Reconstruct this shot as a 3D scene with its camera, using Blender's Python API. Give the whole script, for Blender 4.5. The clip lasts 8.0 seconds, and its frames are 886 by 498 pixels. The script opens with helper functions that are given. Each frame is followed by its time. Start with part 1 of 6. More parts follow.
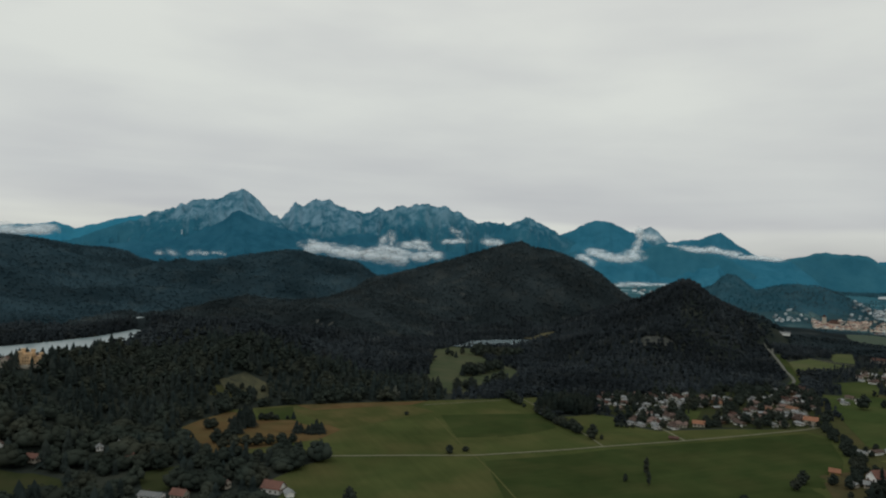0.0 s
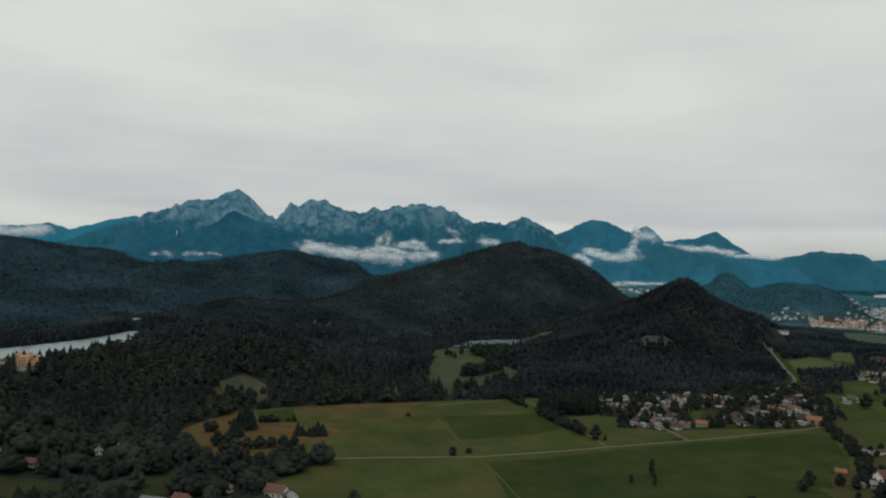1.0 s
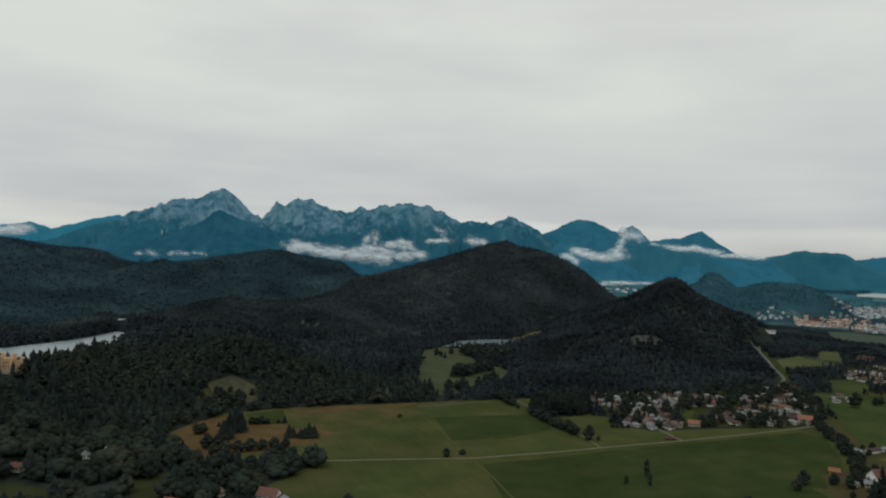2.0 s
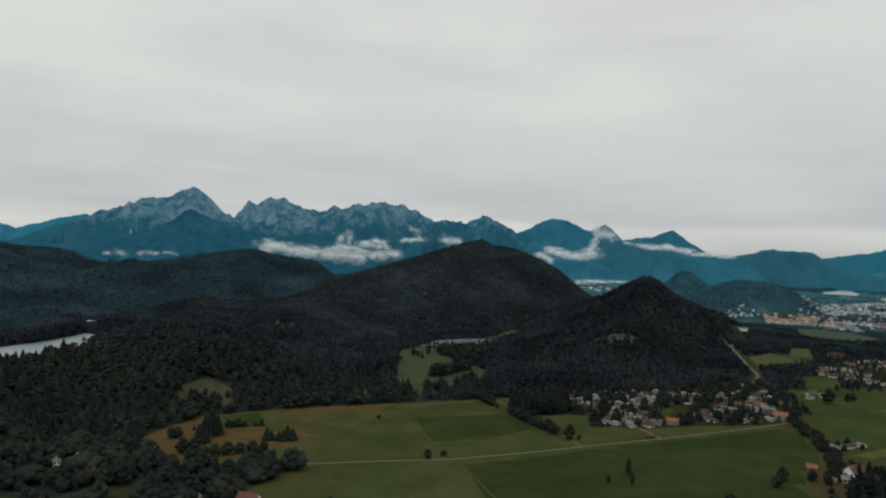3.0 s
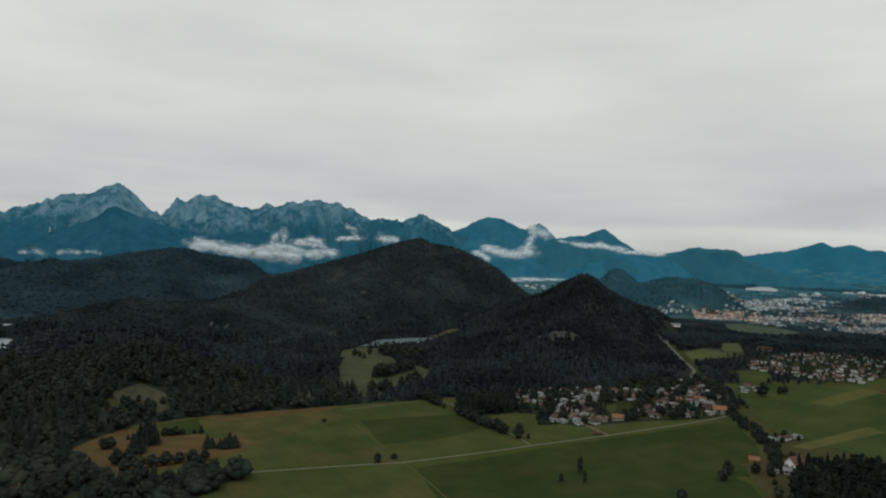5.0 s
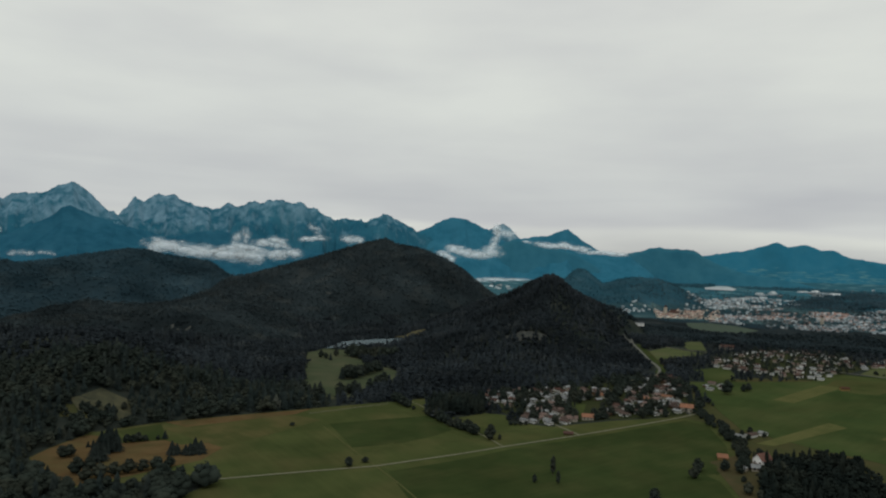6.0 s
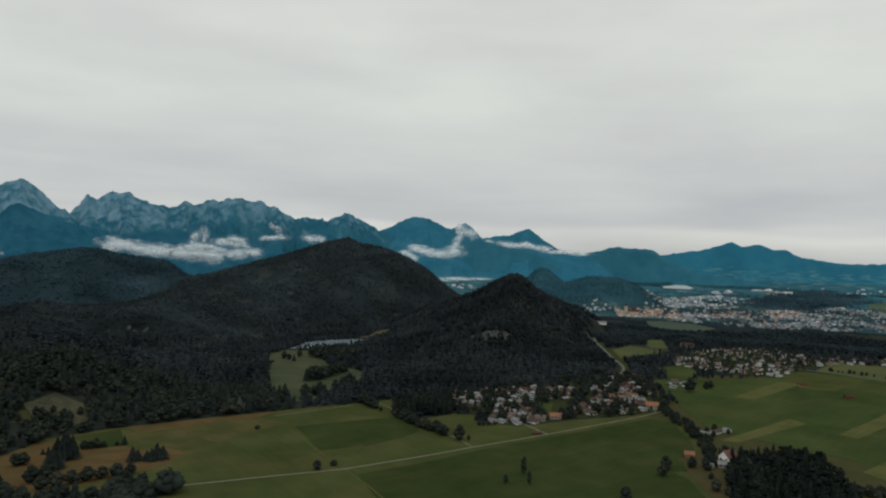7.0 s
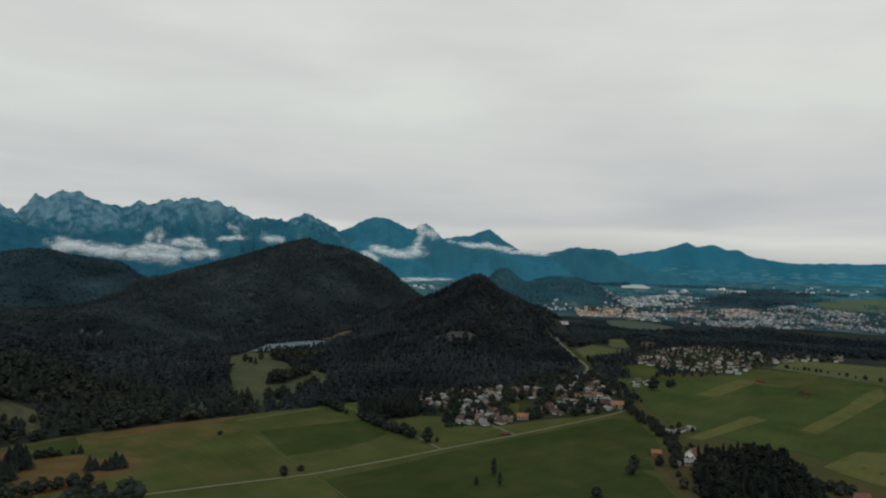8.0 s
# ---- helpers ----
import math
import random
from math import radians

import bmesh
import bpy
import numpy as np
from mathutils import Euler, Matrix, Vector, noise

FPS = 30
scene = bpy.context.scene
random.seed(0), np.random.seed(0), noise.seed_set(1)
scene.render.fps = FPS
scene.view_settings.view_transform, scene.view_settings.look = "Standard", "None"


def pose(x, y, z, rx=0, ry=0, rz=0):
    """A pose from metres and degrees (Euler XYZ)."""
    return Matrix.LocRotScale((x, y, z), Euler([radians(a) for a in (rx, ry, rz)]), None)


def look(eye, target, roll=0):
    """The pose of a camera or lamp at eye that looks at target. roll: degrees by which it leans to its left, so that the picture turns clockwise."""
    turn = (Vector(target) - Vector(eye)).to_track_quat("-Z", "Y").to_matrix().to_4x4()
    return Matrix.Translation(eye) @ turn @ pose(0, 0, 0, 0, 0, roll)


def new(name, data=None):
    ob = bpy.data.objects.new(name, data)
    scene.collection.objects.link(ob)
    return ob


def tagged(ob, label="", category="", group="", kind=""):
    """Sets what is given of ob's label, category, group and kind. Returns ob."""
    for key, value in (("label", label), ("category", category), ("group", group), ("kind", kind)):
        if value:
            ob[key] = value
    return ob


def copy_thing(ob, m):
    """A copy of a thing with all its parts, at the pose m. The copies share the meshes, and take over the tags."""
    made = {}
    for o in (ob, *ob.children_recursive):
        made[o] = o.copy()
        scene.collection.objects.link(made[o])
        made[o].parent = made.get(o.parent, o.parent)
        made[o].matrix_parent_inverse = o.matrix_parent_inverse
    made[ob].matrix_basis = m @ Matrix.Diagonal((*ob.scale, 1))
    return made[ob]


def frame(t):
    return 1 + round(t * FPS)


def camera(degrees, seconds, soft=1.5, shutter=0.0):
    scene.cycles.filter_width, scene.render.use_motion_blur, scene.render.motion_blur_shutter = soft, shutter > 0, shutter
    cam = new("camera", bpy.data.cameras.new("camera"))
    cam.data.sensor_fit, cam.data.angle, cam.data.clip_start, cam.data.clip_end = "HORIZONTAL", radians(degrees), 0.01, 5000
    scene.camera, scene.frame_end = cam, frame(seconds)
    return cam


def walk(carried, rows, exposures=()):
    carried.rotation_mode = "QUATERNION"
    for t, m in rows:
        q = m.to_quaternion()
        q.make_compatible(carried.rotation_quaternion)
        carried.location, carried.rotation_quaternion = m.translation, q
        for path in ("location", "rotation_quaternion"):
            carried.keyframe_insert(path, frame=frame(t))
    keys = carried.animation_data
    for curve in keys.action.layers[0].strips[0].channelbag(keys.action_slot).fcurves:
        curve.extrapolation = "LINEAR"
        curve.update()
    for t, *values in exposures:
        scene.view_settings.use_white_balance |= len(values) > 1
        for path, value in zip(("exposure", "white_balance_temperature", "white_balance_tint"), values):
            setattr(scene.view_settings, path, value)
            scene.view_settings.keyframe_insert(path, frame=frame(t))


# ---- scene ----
cam = camera(65.1, 8.0, soft=2.2)
PATH = [
    (0, (-2.274, -28.814, 187.715), (-2.29, -26.815, 187.726), 2.5),
    (0.5, (-6.022, -25.892, 187.69), (-6.035, -23.892, 187.701), 2.4),
    (1, (-9.755, -22.905, 187.664), (-9.756, -20.905, 187.675), 2.3),
    (1.5, (-13.439, -19.802, 187.623), (-13.425, -17.802, 187.634), 2.3),
    (3, (-24.39, -10.065, 187.368), (-24.272, -8.069, 187.38), 2.2),
    (3.5, (-28.001, -6.65, 187.315), (-27.84, -4.657, 187.327), 2.1),
    (4, (-31.559, -3.081, 187.266), (-31.351, -1.091, 187.279), 2.1),
    (4.5, (-35.112, 0.631, 187.215), (-34.855, 2.615, 187.228), 2.1),
    (6, (-45.844, 12.169, 186.959), (-45.431, 14.126, 186.978), 2.0),
    (6.5, (-49.354, 16.176, 186.923), (-48.888, 18.121, 186.943), 2.0),
    (7, (-52.807, 20.299, 186.907), (-52.284, 22.229, 186.928), 2.0),
    (7.5, (-56.209, 24.481, 186.9), (-55.63, 26.396, 186.924), 1.9),
    (8, (-59.622, 28.707, 186.902), (-58.987, 30.603, 186.928), 1.9),
]
walk(cam, [(t, look(eye, target, roll)) for t, eye, target, roll in PATH])

# ---- world, sun ----
world = bpy.data.worlds.new("overcast_sky")
scene.world = world
world.use_nodes = True
wn, wl = world.node_tree.nodes, world.node_tree.links
wn.clear()
w_out = wn.new("ShaderNodeOutputWorld")
w_sky = wn.new("ShaderNodeTexSky")
w_sky.sky_type, w_sky.sun_disc = "NISHITA", False
w_sky.sun_elevation, w_sky.sun_rotation = radians(40), radians(150)
w_bg = wn.new("ShaderNodeBackground")
w_bg.inputs["Strength"].default_value = 0.1
wl.new(w_sky.outputs[0], w_bg.inputs["Color"])
w_co = wn.new("ShaderNodeTexCoord")
w_map = wn.new("ShaderNodeMapping")
w_map.inputs["Scale"].default_value = (1.2, 1.2, 4.6)
w_map.inputs["Rotation"].default_value = (0.06, -0.05, 0.4)
wl.new(w_co.outputs["Generated"], w_map.inputs["Vector"])
w_no = wn.new("ShaderNodeTexNoise")
w_no.inputs["Scale"].default_value, w_no.inputs["Detail"].default_value = 1.7, 5.0
w_no.inputs["Roughness"].default_value, w_no.inputs["Distortion"].default_value = 0.45, 0.3
wl.new(w_map.outputs[0], w_no.inputs["Vector"])
w_sep = wn.new("ShaderNodeSeparateXYZ")
wl.new(w_co.outputs["Generated"], w_sep.inputs[0])
w_wob = wn.new("ShaderNodeMapRange")
w_wob.inputs[1].default_value, w_wob.inputs[2].default_value, w_wob.inputs[3].default_value, w_wob.inputs[4].default_value = 0.3, 0.7, -0.02, 0.02
wl.new(w_no.outputs[0], w_wob.inputs[0])
w_add = wn.new("ShaderNodeMath")
wl.new(w_sep.outputs[2], w_add.inputs[0])
wl.new(w_wob.outputs[0], w_add.inputs[1])
w_up = wn.new("ShaderNodeValToRGB")
w_up.color_ramp.elements[0].position, w_up.color_ramp.elements[0].color = 0.0, (0.48, 0.492, 0.482, 1)
w_up.color_ramp.elements[1].position, w_up.color_ramp.elements[1].color = 0.42, (0.69, 0.703, 0.665, 1)
for at, tone in ((0.026, (0.56, 0.574, 0.552, 1)), (0.038, (0.58, 0.594, 0.572, 1)), (0.052, (0.518, 0.531, 0.535, 1)), (0.08, (0.526, 0.541, 0.543, 1)), (0.13, (0.565, 0.58, 0.57, 1)), (0.21, (0.64, 0.659, 0.628, 1))):
    w_up.color_ramp.elements.new(at).color = tone
wl.new(w_add.outputs[0], w_up.inputs[0])
w_fine = wn.new("ShaderNodeTexNoise")
w_fine.inputs["Scale"].default_value, w_fine.inputs["Detail"].default_value, w_fine.inputs["Roughness"].default_value = 2.6, 6.0, 0.48
wl.new(w_map.outputs[0], w_fine.inputs["Vector"])
w_ramp = wn.new("ShaderNodeMix")
w_ramp.data_type, w_ramp.blend_type = "RGBA", "MULTIPLY"
w_ramp.inputs[0].default_value = 1.0
w_tone = wn.new("ShaderNodeValToRGB")
w_tone.color_ramp.elements[0].position, w_tone.color_ramp.elements[0].color = 0.3, (0.945, 0.946, 0.965, 1)
w_tone.color_ramp.elements[1].position, w_tone.color_ramp.elements[1].color = 0.62, (1.075, 1.08, 1.065, 1)
wl.new(w_fine.outputs[0], w_tone.inputs[0])
wl.new(w_up.outputs[0], w_ramp.inputs[6])
wl.new(w_tone.outputs[0], w_ramp.inputs[7])
# long thin cloud streaks low over the mountains
w_flat = wn.new("ShaderNodeMapping")
w_flat.inputs["Scale"].default_value, w_flat.inputs["Rotation"].default_value = (0.9, 0.9, 9.5), (0.05, -0.035, 1.1)
wl.new(w_co.outputs["Generated"], w_flat.inputs["Vector"])
w_long = wn.new("ShaderNodeTexNoise")
w_long.inputs["Scale"].default_value, w_long.inputs["Detail"].default_value, w_long.inputs["Distortion"].default_value = 2.2, 3.0, 0.4
wl.new(w_flat.outputs[0], w_long.inputs["Vector"])
w_band = wn.new("ShaderNodeValToRGB")
w_band.color_ramp.elements[0].position, w_band.color_ramp.elements[0].color = 0.34, (0.92, 0.92, 0.94, 1)
w_band.color_ramp.elements[1].position, w_band.color_ramp.elements[1].color = 0.66, (1.08, 1.08, 1.065, 1)
wl.new(w_long.outputs[0], w_band.inputs[0])
w_low = wn.new("ShaderNodeMapRange")
w_low.inputs[1].default_value, w_low.inputs[2].default_value, w_low.inputs[3].default_value, w_low.inputs[4].default_value = 0.05, 0.2, 1.0, 0.0
wl.new(w_sep.outputs[2], w_low.inputs[0])
w_lay = wn.new("ShaderNodeMix")
w_lay.data_type, w_lay.blend_type = "RGBA", "MULTIPLY"
wl.new(w_low.outputs[0], w_lay.inputs[0])
wl.new(w_ramp.outputs[2], w_lay.inputs[6])
wl.new(w_band.outputs[0], w_lay.inputs[7])
w_cl = wn.new("ShaderNodeBackground")
wl.new(w_lay.outputs[2], w_cl.inputs["Color"])
w_mix = wn.new("ShaderNodeMixShader")
w_mix.inputs[0].default_value = 0.96
wl.new(w_bg.outputs[0], w_mix.inputs[1])
wl.new(w_cl.outputs[0], w_mix.inputs[2])
wl.new(w_mix.outputs[0], w_out.inputs["Surface"])

sun = new("sun", bpy.data.lights.new("sun", "SUN"))
sun.data.energy, sun.data.angle, sun.data.color = 0.5, radians(25), (1.0, 0.97, 0.92)
sun.matrix_world = look((0, 0, 900), (260, 450, 0))

# ---- materials ----
def material(name, c1, c2, size, c3=None, size3=None, rough=0.9, bump=0.0, spread=0.0, spread_of="", metal=0.0, shine=0.0, streak=None, edge=(0.45, 0.75), broad=None):
    """Two colours mixed by noise of a given size in metres, a third in larger stains; spread varies brightness piece by piece."""
    m = bpy.data.materials.new(name)
    m.use_nodes = True
    n, l = m.node_tree.nodes, m.node_tree.links
    b = n["Principled BSDF"]
    b.inputs["Roughness"].default_value, b.inputs["Metallic"].default_value = rough, metal
    b.inputs["Specular IOR Level"].default_value = shine
    geo = n.new("ShaderNodeNewGeometry")

    def noise_at(metres, detail, along=None):
        t = n.new("ShaderNodeTexNoise")
        t.inputs["Scale"].default_value, t.inputs["Detail"].default_value = 1.0 / metres, detail
        if along is None:
            l.new(geo.outputs["Position"], t.inputs["Vector"])
        else:
            turn = n.new("ShaderNodeMapping")
            turn.vector_type = "TEXTURE"
            turn.inputs["Rotation"].default_value, turn.inputs["Scale"].default_value = (0, 0, radians(along)), (9, 1, 1)
            l.new(geo.outputs["Position"], turn.inputs["Vector"])
            l.new(turn.outputs[0], t.inputs["Vector"])
        return t.outputs[0]

    def mix(fac, a, bb, lo=0.35, hi=0.65):
        mr = n.new("ShaderNodeMapRange")
        mr.inputs[1].default_value, mr.inputs[2].default_value = lo, hi
        l.new(fac, mr.inputs[0])
        mx = n.new("ShaderNodeMix")
        mx.data_type = "RGBA"
        l.new(mr.outputs[0], mx.inputs[0])
        for v, k in ((a, 6), (bb, 7)):
            if isinstance(v, tuple):
                mx.inputs[k].default_value = (*v, 1)
            else:
                l.new(v, mx.inputs[k])
        return mx.outputs[2]

    col = mix(noise_at(size, 4.0), c1, c2)
    if c3:
        col = mix(noise_at(size3 or size * 9, 3.0), col, c3, *edge)
    if broad:
        wide = mix(noise_at(broad[0], 4.0), (broad[1],) * 3, (broad[2],) * 3, 0.36, 0.64)
        mul = n.new("ShaderNodeMix")
        mul.data_type, mul.blend_type = "RGBA", "MULTIPLY"
        mul.inputs[0].default_value = 1.0
        l.new(col, mul.inputs[6])
        l.new(wide, mul.inputs[7])
        col = mul.outputs[2]
    if streak is not None:
        lines = mix(noise_at(5.5, 3.0, streak), (0.93, 0.94, 0.93), (1.06, 1.055, 1.05), 0.3, 0.7)
        mul = n.new("ShaderNodeMix")
        mul.data_type, mul.blend_type = "RGBA", "MULTIPLY"
        mul.inputs[0].default_value = 1.0
        l.new(col, mul.inputs[6])
        l.new(lines, mul.inputs[7])
        col = mul.outputs[2]
    if spread:
        if spread_of == "island":
            rnd = geo.outputs["Random Per Island"]
        elif spread_of == "tree":
            tint = n.new("ShaderNodeAttribute")
            tint.attribute_name = "tree_tint"
            rnd = tint.outputs["Fac"]
        else:
            rnd = n.new("ShaderNodeObjectInfo").outputs["Random"]
        mr = n.new("ShaderNodeMapRange")
        mr.inputs[3].default_value, mr.inputs[4].default_value = 1 - spread, 1 + spread
        l.new(rnd, mr.inputs[0])
        hsv = n.new("ShaderNodeHueSaturation")
        l.new(mr.outputs[0], hsv.inputs["Value"])
        l.new(col, hsv.inputs["Color"])
        col = hsv.outputs[0]
    l.new(col, b.inputs["Base Color"])
    if bump:
        bp = n.new("ShaderNodeBump")
        bp.inputs["Strength"].default_value, bp.inputs["Distance"].default_value = 0.7, bump
        l.new(noise_at(size * 0.6, 5.0), bp.inputs["Height"])
        l.new(bp.outputs[0], b.inputs["Normal"])
    return m


# wooded and far ground: haze blue in the colour; hillsides toned as tree shade
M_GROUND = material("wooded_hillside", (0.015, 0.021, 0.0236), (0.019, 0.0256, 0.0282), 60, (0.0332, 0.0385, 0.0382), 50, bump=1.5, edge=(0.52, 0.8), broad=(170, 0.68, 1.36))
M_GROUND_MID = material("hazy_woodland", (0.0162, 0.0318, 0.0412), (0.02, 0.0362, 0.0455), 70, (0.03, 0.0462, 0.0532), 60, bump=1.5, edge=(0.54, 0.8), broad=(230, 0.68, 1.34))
M_GROUND_FAR = material("haze_blue_plain", (0.024, 0.09, 0.124), (0.037, 0.112, 0.146), 110, (0.098, 0.2, 0.226), 90, edge=(0.53, 0.72))
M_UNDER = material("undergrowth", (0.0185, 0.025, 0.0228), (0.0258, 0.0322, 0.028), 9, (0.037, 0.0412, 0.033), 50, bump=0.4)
# mist over the valley floor is a pale blue tint in its colour
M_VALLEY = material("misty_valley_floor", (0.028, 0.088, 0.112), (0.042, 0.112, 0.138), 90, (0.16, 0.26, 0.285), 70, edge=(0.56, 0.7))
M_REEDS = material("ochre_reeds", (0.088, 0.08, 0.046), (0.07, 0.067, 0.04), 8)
# bluish patchwork colour holds the haze over the plain
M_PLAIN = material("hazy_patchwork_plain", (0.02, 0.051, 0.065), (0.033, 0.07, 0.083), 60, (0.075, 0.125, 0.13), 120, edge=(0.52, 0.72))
M_MEADOW = material("meadow_grass", (0.0425, 0.0555, 0.0202), (0.052, 0.063, 0.0232), 28, (0.075, 0.073, 0.0305), 70, bump=0.1, streak=-68, broad=(80, 0.91, 1.1))
M_MEADOW_DARK = material("lush_meadow", (0.0278, 0.0412, 0.0148), (0.034, 0.047, 0.017), 22, (0.0475, 0.0538, 0.0215), 60, bump=0.1, streak=22, broad=(80, 0.9, 1.11))
M_MEADOW_PALE = material("mown_meadow", (0.077, 0.0825, 0.032), (0.089, 0.0905, 0.0362), 20, (0.062, 0.0715, 0.027), 26, bump=0.1, streak=30)
M_STUBBLE = material("brown_field", (0.086, 0.056, 0.027), (0.102, 0.072, 0.035), 14, (0.068, 0.06, 0.027), 34, bump=0.1, streak=20)
# trees on the low hills behind the town, blued for haze
M_BLUETREE = material("haze_blue_trees", (0.021, 0.067, 0.093), (0.027, 0.0755, 0.1025), 40, (0.038, 0.088, 0.114), 60, spread=0.14, spread_of="tree", broad=(170, 0.85, 1.2))
M_MEADOW_EAST = material("rich_meadow", (0.0342, 0.052, 0.0188), (0.042, 0.0585, 0.021), 30, (0.057, 0.0672, 0.0265), 75, bump=0.1, streak=30, broad=(85, 0.88, 1.14))
M_ROUGH = material("rough_olive_grass", (0.045, 0.05, 0.022), (0.054, 0.056, 0.025), 12, (0.066, 0.056, 0.027), 40, bump=0.1)
M_PASTURE = material("dull_pasture", (0.027, 0.034, 0.0155), (0.033, 0.0395, 0.018), 9, (0.04, 0.042, 0.021), 26, bump=0.1)
M_GRAVEL = material("gravel_road", (0.165, 0.165, 0.115), (0.135, 0.135, 0.092), 5, bump=0.03)
M_ASPHALT = material("asphalt_road", (0.105, 0.108, 0.1), (0.135, 0.135, 0.12), 6, bump=0.02)
M_CONIFER = material("spruce_needles", (0.0152, 0.0222, 0.0218), (0.0218, 0.0295, 0.028), 12, (0.0315, 0.0368, 0.0315), 60, spread=0.18, spread_of="tree")
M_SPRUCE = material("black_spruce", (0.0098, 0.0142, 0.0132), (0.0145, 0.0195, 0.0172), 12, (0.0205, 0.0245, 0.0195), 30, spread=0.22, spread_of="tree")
M_LEAF = material("broad_leaves", (0.0212, 0.0288, 0.0248), (0.0292, 0.037, 0.0308), 14, (0.041, 0.045, 0.034), 40, spread=0.18, spread_of="tree")
# far, rear and middle trees: haze is mixed into the colour, bluer with distance
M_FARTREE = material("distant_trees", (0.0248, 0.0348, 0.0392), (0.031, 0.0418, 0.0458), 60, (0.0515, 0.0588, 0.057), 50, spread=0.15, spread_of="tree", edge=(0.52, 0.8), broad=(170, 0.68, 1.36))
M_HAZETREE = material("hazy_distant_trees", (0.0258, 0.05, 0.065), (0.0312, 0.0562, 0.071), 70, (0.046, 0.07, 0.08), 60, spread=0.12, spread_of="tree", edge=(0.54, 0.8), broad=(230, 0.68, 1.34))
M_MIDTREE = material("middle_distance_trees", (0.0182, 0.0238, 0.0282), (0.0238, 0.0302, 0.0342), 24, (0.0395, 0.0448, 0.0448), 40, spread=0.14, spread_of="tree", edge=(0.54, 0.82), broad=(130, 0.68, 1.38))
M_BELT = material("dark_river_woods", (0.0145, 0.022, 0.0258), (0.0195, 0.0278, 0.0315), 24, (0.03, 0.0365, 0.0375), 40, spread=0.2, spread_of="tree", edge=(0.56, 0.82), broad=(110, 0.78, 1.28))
M_BARK = material("bark", (0.05, 0.038, 0.027), (0.075, 0.06, 0.045), 0.4, bump=0.02)


def rock_material(name, rock, low, high):
    """Pale limestone walls and gullies over dark wooded slopes, by height and by streaks down the slope; distance haze
    is put into both colours as blue.
    """
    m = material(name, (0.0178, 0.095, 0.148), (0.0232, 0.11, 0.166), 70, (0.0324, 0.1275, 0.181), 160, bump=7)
    n, l = m.node_tree.nodes, m.node_tree.links
    b = n["Principled BSDF"]
    woods = b.inputs["Base Color"].links[0].from_socket
    geo = n.new("ShaderNodeNewGeometry")
    mp = n.new("ShaderNodeMapping")
    mp.inputs["Scale"].default_value = (0.021, 0.021, 0.0075)
    l.new(geo.outputs["Position"], mp.inputs["Vector"])
    streak = n.new("ShaderNodeTexNoise")
    streak.inputs["Scale"].default_value, streak.inputs["Detail"].default_value, streak.inputs["Roughness"].default_value = 1.0, 5.0, 0.56
    l.new(mp.outputs[0], streak.inputs["Vector"])
    sep = n.new("ShaderNodeSeparateXYZ")
    l.new(geo.outputs["Position"], sep.inputs[0])
    up = n.new("ShaderNodeMapRange")
    up.inputs[1].default_value, up.inputs[2].default_value, up.inputs[3].default_value, up.inputs[4].default_value = low, high, -0.26, 0.1
    l.new(sep.outputs[2], up.inputs[0])
    # bare rock on the steep walls, woods and turf on the ledges
    tilt = n.new("ShaderNodeSeparateXYZ")
    l.new(geo.outputs["Normal"], tilt.inputs[0])
    steep = n.new("ShaderNodeMapRange")
    steep.inputs[1].default_value, steep.inputs[2].default_value, steep.inputs[3].default_value, steep.inputs[4].default_value = 0.45, 0.95, 0.1, -0.12
    l.new(tilt.outputs[2], steep.inputs[0])
    both = n.new("ShaderNodeMath")
    l.new(up.outputs[0], both.inputs[0])
    l.new(steep.outputs[0], both.inputs[1])
    add = n.new("ShaderNodeMath")
    l.new(streak.outputs[0], add.inputs[0])
    l.new(both.outputs[0], add.inputs[1])
    ramp = n.new("ShaderNodeValToRGB")
    ramp.color_ramp.elements[0].position, ramp.color_ramp.elements[1].position = 0.41, 0.74
    l.new(add.outputs[0], ramp.inputs[0])
    mx = n.new("ShaderNodeMix")
    mx.data_type = "RGBA"
    l.new(ramp.outputs[0], mx.inputs[0])
    l.new(woods, mx.inputs[6])
    mx.inputs[7].default_value = (*rock, 1)
    l.new(mx.outputs[2], b.inputs["Base Color"])
    return m


M_ROCK = rock_material("hazed_limestone", (0.148, 0.268, 0.35), 195, 350)
M_ROCK_DARK = rock_material("hazed_dark_rock", (0.133, 0.254, 0.329), 185, 430)
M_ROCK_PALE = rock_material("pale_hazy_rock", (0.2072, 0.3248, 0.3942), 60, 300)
M_ROCK_BARE = rock_material("hazed_bare_limestone", (0.148, 0.266, 0.347), 130, 340)


def water(name, tint, rough, gloss=1.0):
    m = bpy.data.materials.new(name)
    m.use_nodes = True
    b = m.node_tree.nodes["Principled BSDF"]
    b.inputs["Base Color"].default_value = (*tint, 1)
    b.inputs["Roughness"].default_value, b.inputs["IOR"].default_value = rough, 1.33
    b.inputs["Specular IOR Level"].default_value = gloss
    return m


# pale base colours add sky reflection to the water, brightest on the hazy far lake
M_WATER = water("lake_water", (0.12, 0.165, 0.185), 0.24, 0.55)
M_SKYPALE = water("sky_pale_lake_water", (0.17, 0.225, 0.245), 0.34)
M_SKYBRIGHT = water("sky_bright_lake_water", (0.33, 0.38, 0.4), 0.4)
# greyer, bluer green: the haze over the clearing is put into the grass colour
M_CLEARING = material("hazed_clearing_grass", (0.045, 0.058, 0.033), (0.056, 0.068, 0.039), 24, (0.074, 0.077, 0.047), 60, bump=0.1)
